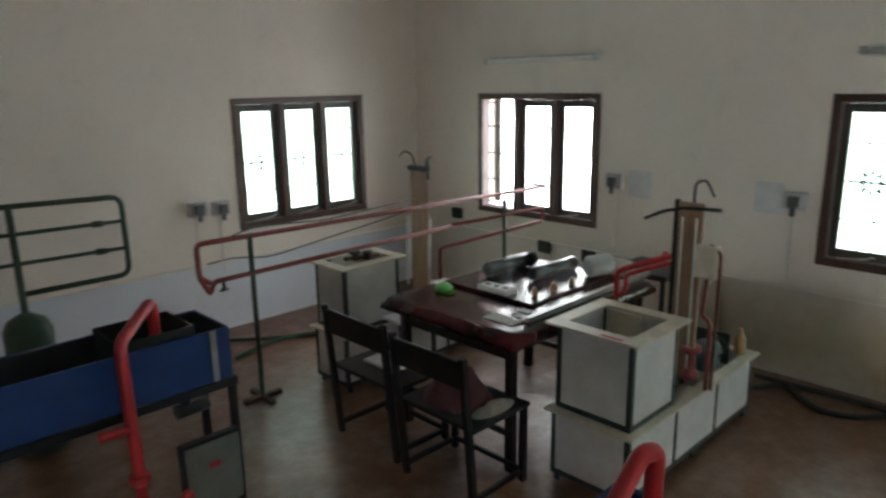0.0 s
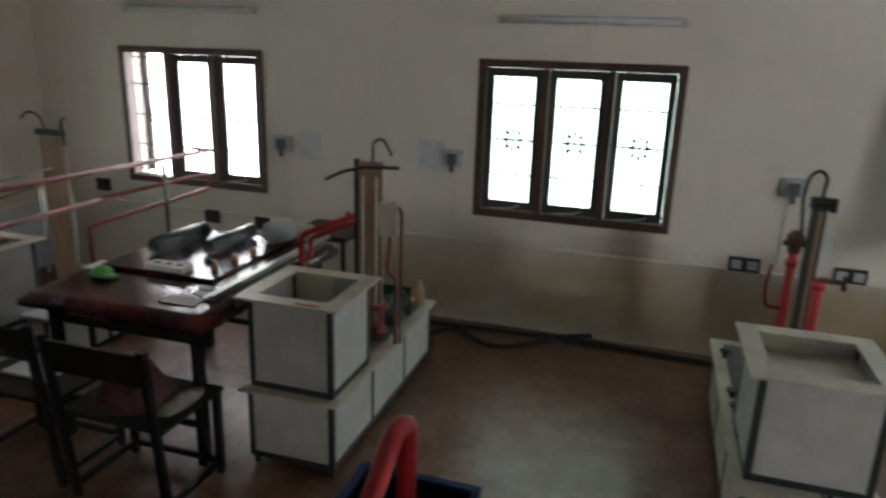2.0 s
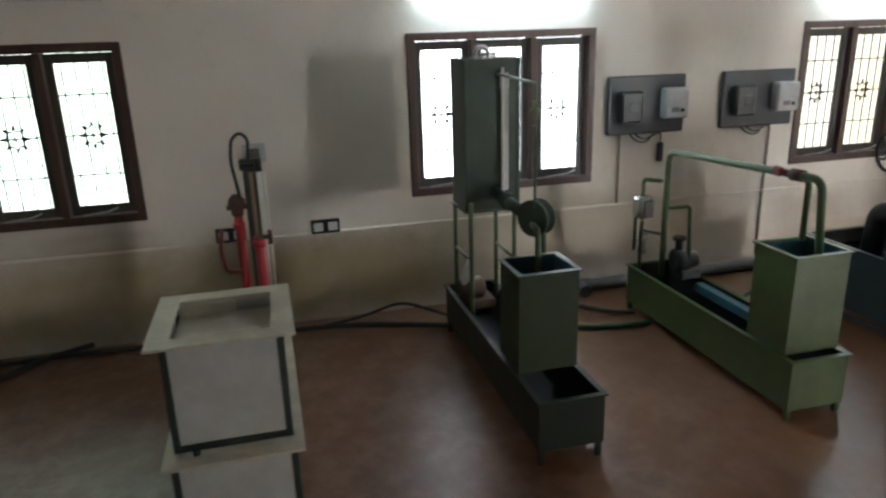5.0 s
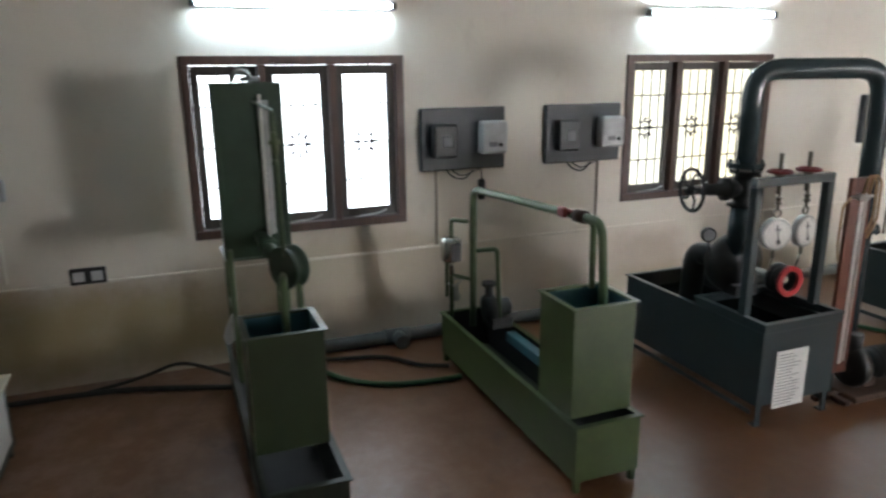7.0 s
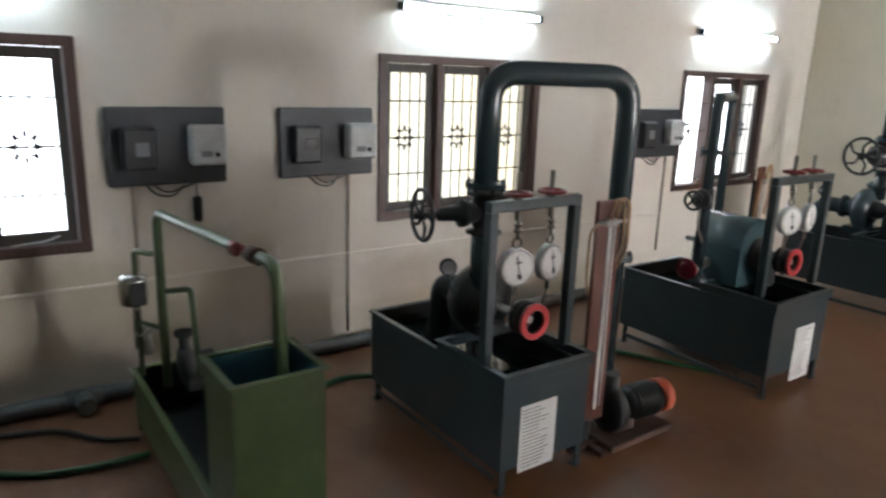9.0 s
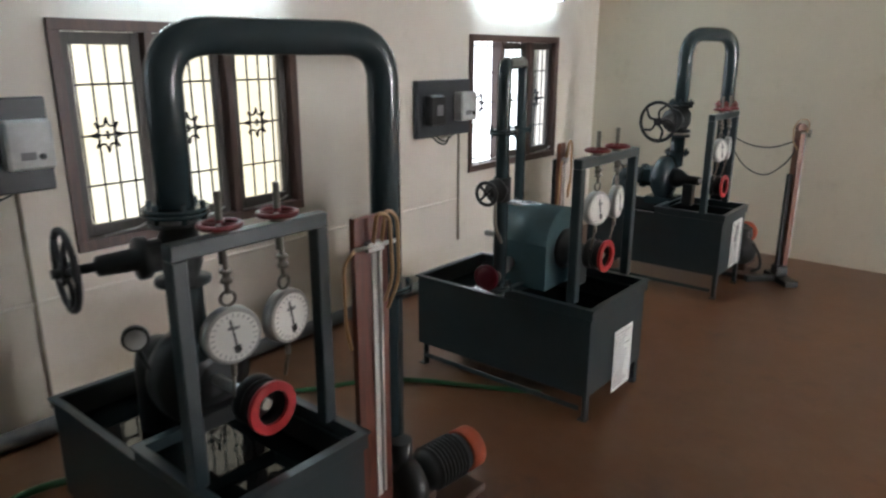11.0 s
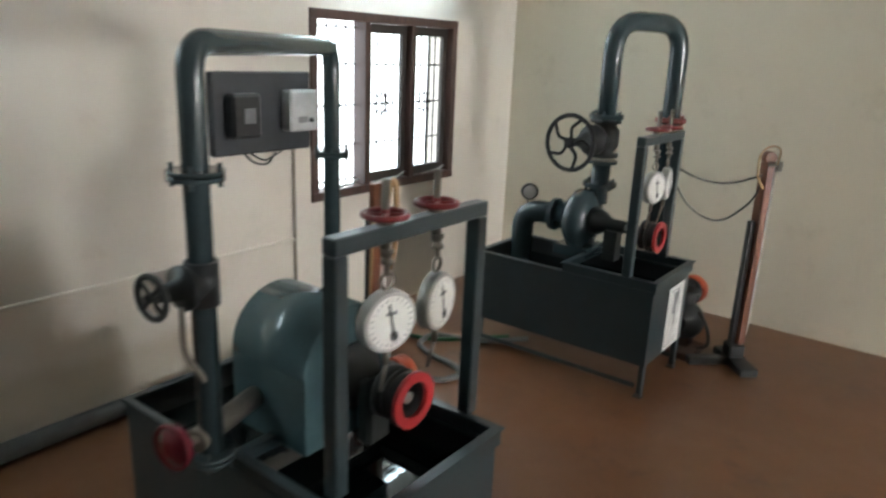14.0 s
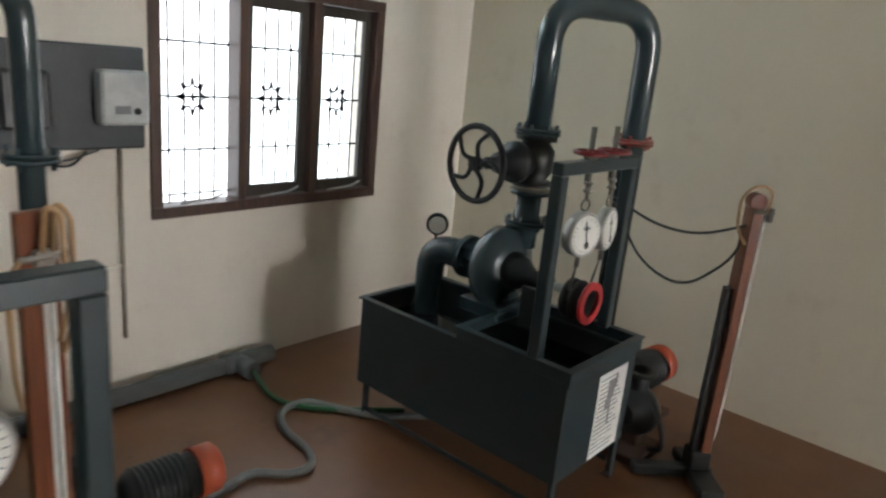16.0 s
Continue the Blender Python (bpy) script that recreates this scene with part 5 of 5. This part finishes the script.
def manometer(x, y, z1, width, label, material=TEAK, turn=0.0, tubes=True):
    t = thing("manometer", (x, y, 0), label, "manometer", "manometers")
    m = Matrix.Translation((x, y, 0)) @ Matrix.Rotation(radians(turn), 4, "Z")
    h = width / 2
    part("board", turned(box(-0.012, 0.012, -h, h, 0.16, z1, 0.003), m), material, t)
    part("post", turned(box(0.013, 0.045, -0.02, 0.02, 0.012, z1 - 0.1, 0.003), m), IRON, t)
    part("foot", [turned(box(-0.12, 0.14, -0.02, 0.02, 0, 0.03), m), turned(box(-0.02, 0.02, -0.13, 0.13, 0, 0.029), m)], RUST, t)
    if tubes:
        part("gauge_tube", turned(rod((-0.024, -h * 0.34, 0.24), (-0.024, -h * 0.34, z1 - 0.12), 0.007, 8), m), GLASS_TUBE, t)
        part("scale", turned(box(-0.0165, -0.0125, -h * 0.28, h * 0.02, 0.22, z1 - 0.13, 0), m), PAPER, t, "long white scale strip")
    part("top_fitting", [turned(box(-0.035, -0.0125, -h * 0.55, h * 0.45, z1 - 0.12, z1 - 0.085), m), turned(rod((-0.03, -h * 1.2, z1 - 0.10), (-0.03, h * 1.2, z1 - 0.10), 0.008, 8), m)], STEEL, t)
    loops = [turned(pipe(p, 0.0065, 0.07, 8), m) for p in (
        [(-0.03, h * 0.1, z1 - 0.09), (-0.05, h * 0.05, z1 + 0.02), (-0.055, -h * 0.6, z1 + 0.0), (-0.055, -h * 0.75, z1 - 0.22), (-0.045, -h * 0.35, z1 - 0.30)],
        [(-0.03, -h * 0.4, z1 - 0.09), (-0.045, -h * 0.5, z1 + 0.025), (-0.05, -h * 1.15, z1 - 0.01), (-0.05, -h * 1.2, z1 - 0.24), (-0.045, -h * 0.5, z1 - 0.33)],
        [(-0.03, h * 1.15, z1 - 0.10), (-0.03, h * 1.8, z1 - 0.14), (-0.02, h * 1.7, z1 - 0.36), (0.0, h * 1.2, z1 - 0.46)])]
    part("rubber_tube", loops, HOSE_TAN, t)
    return t


# first rig: large overhead pipe
m1 = thing("turbine_rig", (3.5, -4.68, 0), "slate grey reaction turbine test rig with large overhead pipe", "turbine rig", "turbine rigs")
rig_tank(m1, 2.95, 4.12, -4.94, -4.41, 0.12, 0.53, 3.46, (-4.735, -4.515, 0.09, 0.42))
brake_frame(m1, 3.09, -4.425, -4.925, 0.586, 1.33, (3.06, -4.66, 0.765), (-4.57, -4.77), 1.025)
part("shaft", rod((3.08, -4.66, 0.765), (3.45, -4.66, 0.765), 0.018, 12), STEEL, m1)
part("turbine_casing", [lathe((3.36, -4.66, 0.765), (1, 0, 0), [(0.06, 0), (0.10, 0.02), (0.17, 0.05), (0.18, 0.10), (0.17, 0.15), (0.10, 0.19), (0.08, 0.26)], 26), box(3.34, 3.60, -4.74, -4.58, 0.60, 0.66)], CAST, m1, "black spiral turbine casing")
part("draft_elbow", pipe([(3.60, -4.66, 0.765), (3.78, -4.66, 0.76), (3.80, -4.66, 0.30)], 0.07, 0.12, 16), CAST, m1)
RX, RY = 3.36, -4.58
part("rising_pipe", [pipe([(3.15, -5.275, 0.30), (3.15, -5.275, 1.87), (RX, RY, 1.87), (RX, RY, 1.36)], 0.056, 0.15, 20, 9)], GREY_PIPE, m1, "wide slate grey overhead pipe")
part("pipe_flange", flange((RX, RY, 1.36), (0, 0, 1), 0.098), GREY_PIPE, m1)
part("pipe_flange", flange((3.15, -5.275, 0.98), (0, 0, 1), 0.095), GREY_PIPE, m1)
gv = part("gate_valve", [lathe((RX, RY, 1.33), (0, 0, -1), [(0.085, 0), (0.085, 0.016), (0.05, 0.02), (0.065, 0.06), (0.065, 0.14), (0.05, 0.18), (0.085, 0.185), (0.085, 0.20)], 20),
                         lathe((RX, RY, 1.23), (0.15, 1, 0), [(0.05, 0), (0.05, 0.10), (0.065, 0.102), (0.065, 0.13), (0.035, 0.135), (0.03, 0.24), (0.014, 0.25), (0.014, 0.36)], 16)], CAST, m1, "cast iron gate valve")
part("valve_wheel", wheel_shapes((RX + 0.045, RY + 0.32, 1.235), (0.15, 1, 0), 0.115, 0.010), IRON, gv, "black spoked valve handwheel")
part("inlet_pipe", rod((RX, RY, 1.13), (3.42, -4.62, 0.85), 0.056, 18), GREY_PIPE, m1)
part("pressure_gauge", [lathe((3.47, -4.46, 0.955), (-0.7, 0.4, 0), [(0.036, 0), (0.042, 0.004), (0.042, 0.028), (0.037, 0.03)], 20), rod((3.47, -4.46, 0.92), (3.47, -4.50, 0.80), 0.007, 8)], CAST, m1)
part("gauge_dial", lathe((3.4436, -4.445, 0.955), (-0.7, 0.4, 0), [(0.033, 0), (0.033, 0.003)], 20), GREY_BOX, m1)
motor_pump(m1, (3.06, -5.35, 0.17), (-0.1, -1, 0), 0.32)
manometer(3.05, -5.09, 1.30, 0.15, "reddish varnished manometer board with white tubes on a stand", TEAK, -4)

# second rig: impulse wheel with a round-topped casing
m2 = thing("turbine_rig", (3.45, -6.72, 0), "slate grey impulse turbine test rig with round-topped casing", "turbine rig", "turbine rigs")
rig_tank(m2, 2.87, 4.00, -7.04, -6.41, 0.14, 0.555, 3.38, (-6.905, -6.69, 0.06, 0.41))
brake_frame(m2, 2.985, -6.466, -7.068, 0.612, 1.337, (2.98, -6.74, 0.80), (-6.645, -6.86), 1.07)
part("shaft", rod((2.99, -6.74, 0.80), (3.75, -6.74, 0.80), 0.018, 12), STEEL, m2)


def arched(x0, x1, yc, r, z0, zc, seg=22):
    ring_pts = [(-r, z0)] + [(-r * math.cos(math.pi * k / seg), zc + r * math.sin(math.pi * k / seg)) for k in range(seg + 1)] + [(r, z0)]
    v = [Vector((x, yc + p, z)) for x in (x0, x1) for p, z in ring_pts]
    n = len(ring_pts)
    f = [(k, k + 1, n + k + 1, n + k) for k in range(n - 1)] + [(n - 1, 0, n, 2 * n - 1)]
    f += [tuple(range(n)), tuple(reversed(range(n, 2 * n)))]
    return v, f, [0 < k < n - 2 for k in range(n - 1)] + [False] * 3


part("wheel_casing", [arched(3.22, 3.56, -6.73, 0.185, 0.60, 0.845)], CASING, m2, "sea grey round-topped wheel casing")
part("inspection_cover", [lathe((3.219, -6.74, 0.80), (-1, 0, 0), [(0.11, 0), (0.11, 0.012), (0.085, 0.014), (0.04, 0.10)], 24)], CAST, m2)
part("bearing_block", [box(3.10, 3.16, -6.79, -6.69, 0.61, 0.83, 0.012)], CAST, m2)
LX, LY = 3.36, -6.325
part("delivery_pipe", pipe([(3.88, -7.28, 0.25), (3.88, -7.28, 1.775), (LX, LY, 1.775), (LX, LY, 0.62)], 0.034, 0.09, 16, 8), GREY_PIPE, m2, "slate grey overhead delivery pipe")
part("pipe_flange", flange((LX, LY, 1.455), (0, 0, 1), 0.072, 4), GREY_PIPE, m2)
part("pipe_flange", flange((3.88, -7.28, 1.36), (0, 0, 1), 0.072, 4), GREY_PIPE, m2)
part("pipe_flange", flange((LX, LY, 0.66), (0, 0, 1), 0.066, 4), GREY_PIPE, m2)
gv = part("branch_valve", [lathe((LX, LY, 1.17), (-0.1, 1, 0), [(0.045, 0), (0.045, 0.05), (0.06, 0.052), (0.06, 0.068), (0.03, 0.07), (0.02, 0.13)], 16), lathe((LX, LY, 1.11), (0, 0, 1), [(0.045, 0), (0.045, 0.12)], 16)], CAST, m2)
part("valve_wheel", wheel_shapes((LX - 0.014, LY + 0.15, 1.17), (-0.1, 1, 0), 0.055, 0.009, 4, False), CAST, gv)
part("drain_cock", [pipe([(LX - 0.01, LY + 0.07, 1.12), (LX - 0.01, LY + 0.07, 0.99), (LX - 0.02, LY + 0.02, 0.90), (LX, LY, 0.86)], 0.009, 0.04, 8)], DULL_STEEL, m2)
part("spear_nozzle", [rod((LX, LY + 0.05, 0.72), (3.45, -6.54, 0.72), 0.034, 16), rod((LX, LY + 0.12, 0.735), (LX, LY, 0.72), 0.012, 10)], DULL_STEEL, m2)
part("spear_wheel", wheel_shapes((LX, LY + 0.12, 0.735), (-0.15, 1, 0), 0.06, 0.009, 3, False) + [lathe((LX, LY + 0.10, 0.735), (-0.15, 1, 0), [(0.062, 0), (0.062, 0.015), (0.05, 0.028), (0.02, 0.036)], 24)], MAROON, m2, "glossy dark maroon spear handwheel")
motor_pump(m2, (3.95, -7.50, 0.17), (-0.05, -1, 0), 0.36, 0.085)
manometer(3.51, -7.16, 1.31, 0.09, "copper-red manometer board with tubes behind the rig", COPPER, 10)

# third rig: spiral casing with gate valve and large bent pipe
m3 = thing("turbine_rig", (3.55, -9.0, 0), "slate grey turbine test rig with spiral casing and tall bent pipe", "turbine rig", "turbine rigs")
rig_tank(m3, 2.99, 4.10, -9.25, -8.70, 0.19, 0.605, 3.52, (-9.18, -8.95, 0.20, 0.57))
part("ink_sketch", [box(2.984, 2.9853, -9.085, -9.03, 0.45, 0.53, 0), box(2.984, 2.9853, -9.07, -9.055, 0.33, 0.449, 0), box(2.984, 2.9853, -9.05, -9.02, 0.40, 0.449, 0), box(2.984, 2.9853, -9.10, -9.086, 0.49, 0.55, 0)], INK, m3, "dark smudged sketch on the data sheet")
brake_frame(m3, 3.125, -8.71, -9.235, 0.662, 1.40, (3.10, -8.97, 0.84), (-8.90, -9.08), 1.12)
part("shaft", rod((3.12, -8.97, 0.86), (3.6, -9.05, 0.84), 0.018, 12), STEEL, m3)
part("spiral_casing", [lathe((3.50, -9.06, 0.84), (1, 0, 0), [(0.05, 0), (0.09, 0.01), (0.12, 0.03), (0.17, 0.05), (0.185, 0.09), (0.18, 0.14), (0.13, 0.18), (0.09, 0.20), (0.085, 0.26)], 30), box(3.50, 3.72, -9.18, -8.94, 0.63, 0.69)], GREY_PIPE, m3, "slate grey spiral turbine casing")
part("bearing_bracket", [lathe((3.30, -9.0, 0.85), (1, -0.15, 0), [(0.035, 0), (0.035, 0.1), (0.07, 0.16), (0.085, 0.22)], 18), box(3.34, 3.42, -9.05, -8.97, 0.645, 0.82)], CAST, m3)
part("casing_flange", flange((3.78, -9.05, 0.84), (1, 0, 0), 0.10), GREY_PIPE, m3)
part("draft_elbow", pipe([(3.76, -9.05, 0.84), (3.99, -9.03, 0.84), (4.0, -9.03, 0.30)], 0.068, 0.14, 18, 8), GREY_PIPE, m3)
part("vacuum_gauge", [lathe((3.96, -9.02, 0.96), (-0.62, 0.78, 0), [(0.045, 0), (0.052, 0.006), (0.052, 0.03), (0.046, 0.034)], 22), rod((3.96, -9.01, 0.915), (3.96, -9.02, 0.87), 0.008, 8)], IRON, m3, "black vacuum gauge")
part("gauge_dial", lathe((3.938, -8.992, 0.96), (-0.62, 0.78, 0), [(0.040, 0), (0.040, 0.003)], 22), DIAL, m3)
VX, VY = 3.56, -9.155
part("rising_pipe", pipe([(3.36, -9.66, 0.30), (3.36, -9.66, 1.98), (VX, VY, 1.98), (VX, VY, 1.45)], 0.056, 0.19, 20, 10), GREY_PIPE, m3, "tall slate grey bent pipe")
part("pipe_flange", flange((VX, VY, 1.445), (0, 0, 1), 0.10), GREY_PIPE, m3)
part("pipe_flange", flange((3.36, -9.66, 1.415), (0, 0, 1), 0.095), RED_PIPE, m3)
part("pipe_flange", flange((VX, VY, 1.045), (0, 0, 1), 0.10), GREY_PIPE, m3)
part("throat_pipe", [rod((VX, VY, 1.175), (VX, VY, 0.93), 0.056, 18), rod((VX, VY, 1.17), (VX, VY, 1.19), 0.09, 18)], GREY_PIPE, m3)
gv = part("gate_valve", [lathe((VX, VY, 1.425), (0, 0, -1), [(0.09, 0), (0.09, 0.018), (0.058, 0.022), (0.085, 0.06), (0.085, 0.15), (0.058, 0.19), (0.09, 0.195), (0.09, 0.215)], 20),
                         lathe((VX, VY, 1.315), (0.1, 0.995, 0), [(0.065, 0), (0.065, 0.11), (0.088, 0.112), (0.088, 0.145), (0.055, 0.155), (0.042, 0.24), (0.026, 0.25), (0.026, 0.30), (0.014, 0.31), (0.014, 0.39)], 18)], CAST, m3, "black cast iron gate valve")
part("valve_wheel", wheel_shapes((VX + 0.036, VY + 0.36, 1.315), (0.1, 0.995, 0), 0.15, 0.013), IRON, gv, "black valve handwheel with curved spokes")
motor_pump(m3, (3.20, -9.70, 0.26), (-0.1, -1, 0), 0.34, 0.09)
part("pump_foot", [box(2.94, 3.16, -9.62, -9.36, 0.0, 0.045, 0.006), box(3.0, 3.10, -9.56, -9.46, 0.046, 0.14, 0.01)], RUST, m3)
part("suction_pump", [lathe((3.06, -9.40, 0.22), (-0.1, -1, 0), [(0.05, 0), (0.055, 0.03), (0.115, 0.05), (0.125, 0.09), (0.115, 0.13), (0.06, 0.15), (0.06, 0.20)], 24), rod((3.05, -9.49, 0.30), (3.05, -9.49, 0.42), 0.045, 14), rod((3.05, -9.49, 0.40), (3.05, -9.49, 0.42), 0.07, 16)], CAST, m3, "dark greasy cast iron pump")
part("pump_hose", pipe([(2.96, -9.46, 0.30), (2.88, -9.42, 0.22), (2.87, -9.44, 0.10), (2.95, -9.50, 0.05)], 0.012, 0.06, 8), HOSE_BLACK, m3)
mano = thing("manometer", (2.735, -9.545, 0), "narrow copper-red manometer post bolted to a dark foot", "manometer", "manometers")
turn_m = Matrix.Translation((2.735, -9.545, 0)) @ Matrix.Rotation(radians(42), 4, "Z")
part("board", [turned(box(-0.024, 0.018, -0.045, 0.045, 0.14, 1.25, 0.004), turn_m), turned(lathe((-0.003, -0.03, 1.27), (0, 1, 0), [(0.034, 0), (0.036, 0.006), (0.036, 0.054), (0.034, 0.06)], 20), turn_m)], COPPER, mano)
part("post", turned(box(0.019, 0.052, -0.02, 0.02, 0.05, 0.90, 0.003), turn_m), IRON, mano)
part("gauge_tube", turned(pipe([(-0.034, 0.03, 1.24), (-0.036, 0.03, 1.15), (-0.034, 0.03, 0.25), (-0.026, 0.03, 0.2)], 0.006, 0.03, 8), turn_m), GLASS_TUBE, mano)
part("top_fitting", [turned(rod((-0.06, 0.05, 1.235), (0.02, 0.05, 1.235), 0.009, 8), turn_m), turned(rod((-0.045, 0.05, 1.20), (-0.045, 0.05, 1.255), 0.014, 10), turn_m)], DULL_STEEL, mano)
part("rubber_tube", turned(pipe([(-0.03, 0.052, 1.24), (-0.04, 0.052, 1.33), (0.03, 0.052, 1.345), (0.085, 0.052, 1.29), (0.075, 0.05, 1.16), (0.03, 0.05, 1.10)], 0.0065, 0.06, 8), turn_m), HOSE_TAN, mano)
part("foot", [turned(box(-0.06, 0.30, -0.03, 0.03, 0, 0.05, 0.006), turn_m), turned(box(-0.05, 0.06, -0.16, 0.20, 0, 0.049, 0.006), turn_m), turned(box(-0.035, 0.062, -0.05, 0.05, 0.051, 0.138, 0.01), turn_m)], CAST, mano)
single("sagging_hose", [pipe([(3.2, -9.24, 1.22), (3.05, -9.36, 1.12), (2.9, -9.45, 1.10), (2.74, -9.54, 1.17)], 0.006, 0.1, 6), pipe([(3.2, -9.24, 1.20), (3.08, -9.34, 0.95), (2.92, -9.44, 0.86), (2.77, -9.54, 1.02), (2.74, -9.55, 1.18)], 0.006, 0.1, 6)], HOSE_BLACK, "thin black tubes sagging from rig to manometer", "hose")


# ---- blue flume and ram ----
flume = thing("blue_flume", (0.4, 3.2, 0), "royal blue open flume on a black angle iron stand", "flume")
FX0, FX1, FY0, FY1 = -1.0, 1.46, 3.0, 3.37
part("channel", hollow(FX0, FX1, FY0, FY1, 0.69, 0.95, 0.008), BLUE_PAINT, flume)
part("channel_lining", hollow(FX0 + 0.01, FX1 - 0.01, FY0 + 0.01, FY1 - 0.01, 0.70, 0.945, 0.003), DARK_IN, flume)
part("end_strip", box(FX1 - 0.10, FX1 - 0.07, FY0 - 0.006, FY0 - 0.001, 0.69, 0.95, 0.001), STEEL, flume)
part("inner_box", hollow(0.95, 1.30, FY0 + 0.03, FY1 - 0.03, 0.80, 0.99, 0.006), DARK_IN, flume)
part("stand_rail", [box(FX0, FX1 + 0.02, FY0 - 0.01, FY0 + 0.025, 0.645, 0.688), box(FX0, FX1 + 0.02, FY1 - 0.025, FY1 + 0.01, 0.645, 0.688)], IRON, flume)
for x in (FX0, 0.25, FX1 - 0.02):
    for y in (FY0, FY1 - 0.035):
        part("stand_leg", box(x, x + 0.035, y, y + 0.035, 0, 0.644), IRON, flume)
part("control_box", [box(1.16, 1.44, FY0 - 0.05, FY0 - 0.012, 0.06, 0.42, 0.008)], coat("dusty_grey_green_sheet", (0.15, 0.165, 0.14), 0.5, worn=(0.09, 0.08, 0.06), wear=0.4), flume, "dusty grey-green control panel")
part("panel_frame", [box(1.14, 1.159, FY0 - 0.055, FY0 - 0.012, 0.05, 0.44), box(1.16, 1.44, FY0 - 0.055, FY0 - 0.012, 0.421, 0.44)], IRON, flume)
part("panel_mark", [box(1.27, 1.33, FY0 - 0.053, FY0 - 0.0505, 0.28, 0.31, 0)], RED_PAINT, flume)
part("side_valve", [rod((1.25, FY0 + 0.1, 0.55), (1.25, FY0 + 0.1, 0.69), 0.03, 12), rod((1.2, FY0 + 0.1, 0.55), (1.36, FY0 + 0.1, 0.55), 0.035, 12)], CAST, flume)
part("red_pipe", pipe([(1.17, 3.16, 0.84), (1.16, 3.14, 1.12), (0.92, 2.90, 1.04), (0.92, 2.86, 0.30), (0.93, 2.84, 0.12), (1.05, 2.80, 0.12), (1.09, 2.79, 0.32), (1.12, 2.79, 0.05)], 0.027, 0.05, 14), RED_PAINT, flume, "bright red bent supply pipe")
part("pipe_collar", rod((0.92, 2.868, 0.40), (0.92, 2.867, 0.44), 0.045, 14), RED_PAINT, flume)
part("pipe_collar", rod((0.92, 2.86, 0.22), (0.92, 2.86, 0.25), 0.045, 14), RED_PAINT, flume)
part("branch_stub", rod((0.78, 2.88, 0.66), (0.92, 2.88, 0.66), 0.022, 12), RED_PAINT, flume)
part("pump", [lathe((0.95, 2.80, 0.06), (1, -0.2, 0), [(0.03, 0), (0.055, 0.01), (0.055, 0.16), (0.03, 0.18)], 16)], CAST, flume)

ladder = thing("pipe_frame", (1.2, 4.35, 0), "dark green round-cornered pipe rack with grey vessel", "pipe frame")
part("outer_frame", pipe([(0.92, 4.35, 0.95), (1.50, 4.35, 0.95), (1.50, 4.35, 1.44), (0.80, 4.35, 1.46)], 0.016, 0.07, 10), GREEN_DARK, ladder)
for z in (1.12, 1.29):
    part("rung", [rod((0.80, 4.35, z + 0.01), (1.50, 4.35, z), 0.012, 8), rod((1.32, 4.35, z + 0.002), (1.38, 4.35, z + 0.001), 0.02, 8)], GREEN_DARK, ladder)
part("upright", [rod((0.90, 4.35, 0.02), (0.90, 4.35, 1.46), 0.02, 10)], GREEN_DARK, ladder)
part("vessel", lathe((0.90, 4.35, 0), (0, 0, 1), [(0.12, 0), (0.13, 0.02), (0.13, 0.74), (0.10, 0.80), (0.03, 0.84)], 22), GREEN_DARK, ladder, "dull grey-green standing vessel")

ram = thing("hydraulic_ram", (1.1, 0.59, 0), "royal blue open tank with red bent supply pipe", "ram tank")
part("tank", hollow(0.97, 1.235, 0.465, 0.715, 0.80, 1.205, 0.008), BLUE_PAINT, ram)
part("tank_lining", hollow(0.98, 1.225, 0.475, 0.705, 0.81, 1.20, 0.003), DARK_IN, ram)
part("tank_rim", rim(0.97, 1.235, 0.465, 0.715, 1.206, 0.018, 0.006, 0.004), BLUE_PAINT, ram)
for x in (0.97, 1.20):
    for y in (0.465, 0.68):
        part("leg", box(x, x + 0.035, y, y + 0.035, 0, 0.799), IRON, ram)
part("red_pipe", pipe([(1.17, 0.60, 1.0), (1.18, 0.60, 1.36), (1.14, 0.61, 1.365), (0.93, 0.64, 1.13), (0.92, 0.64, 0.06)], 0.020, 0.035, 14), RED_PAINT, ram, "bright red bent supply pipe")
part("pipe_collar", rod((0.92, 0.64, 0.9), (0.92, 0.64, 0.94), 0.032, 14), RED_PAINT, ram)
part("pipe_foot", lathe((0.92, 0.64, 0), (0, 0, 1), [(0.06, 0), (0.06, 0.02), (0.035, 0.03), (0.035, 0.06)], 16), CAST, ram)
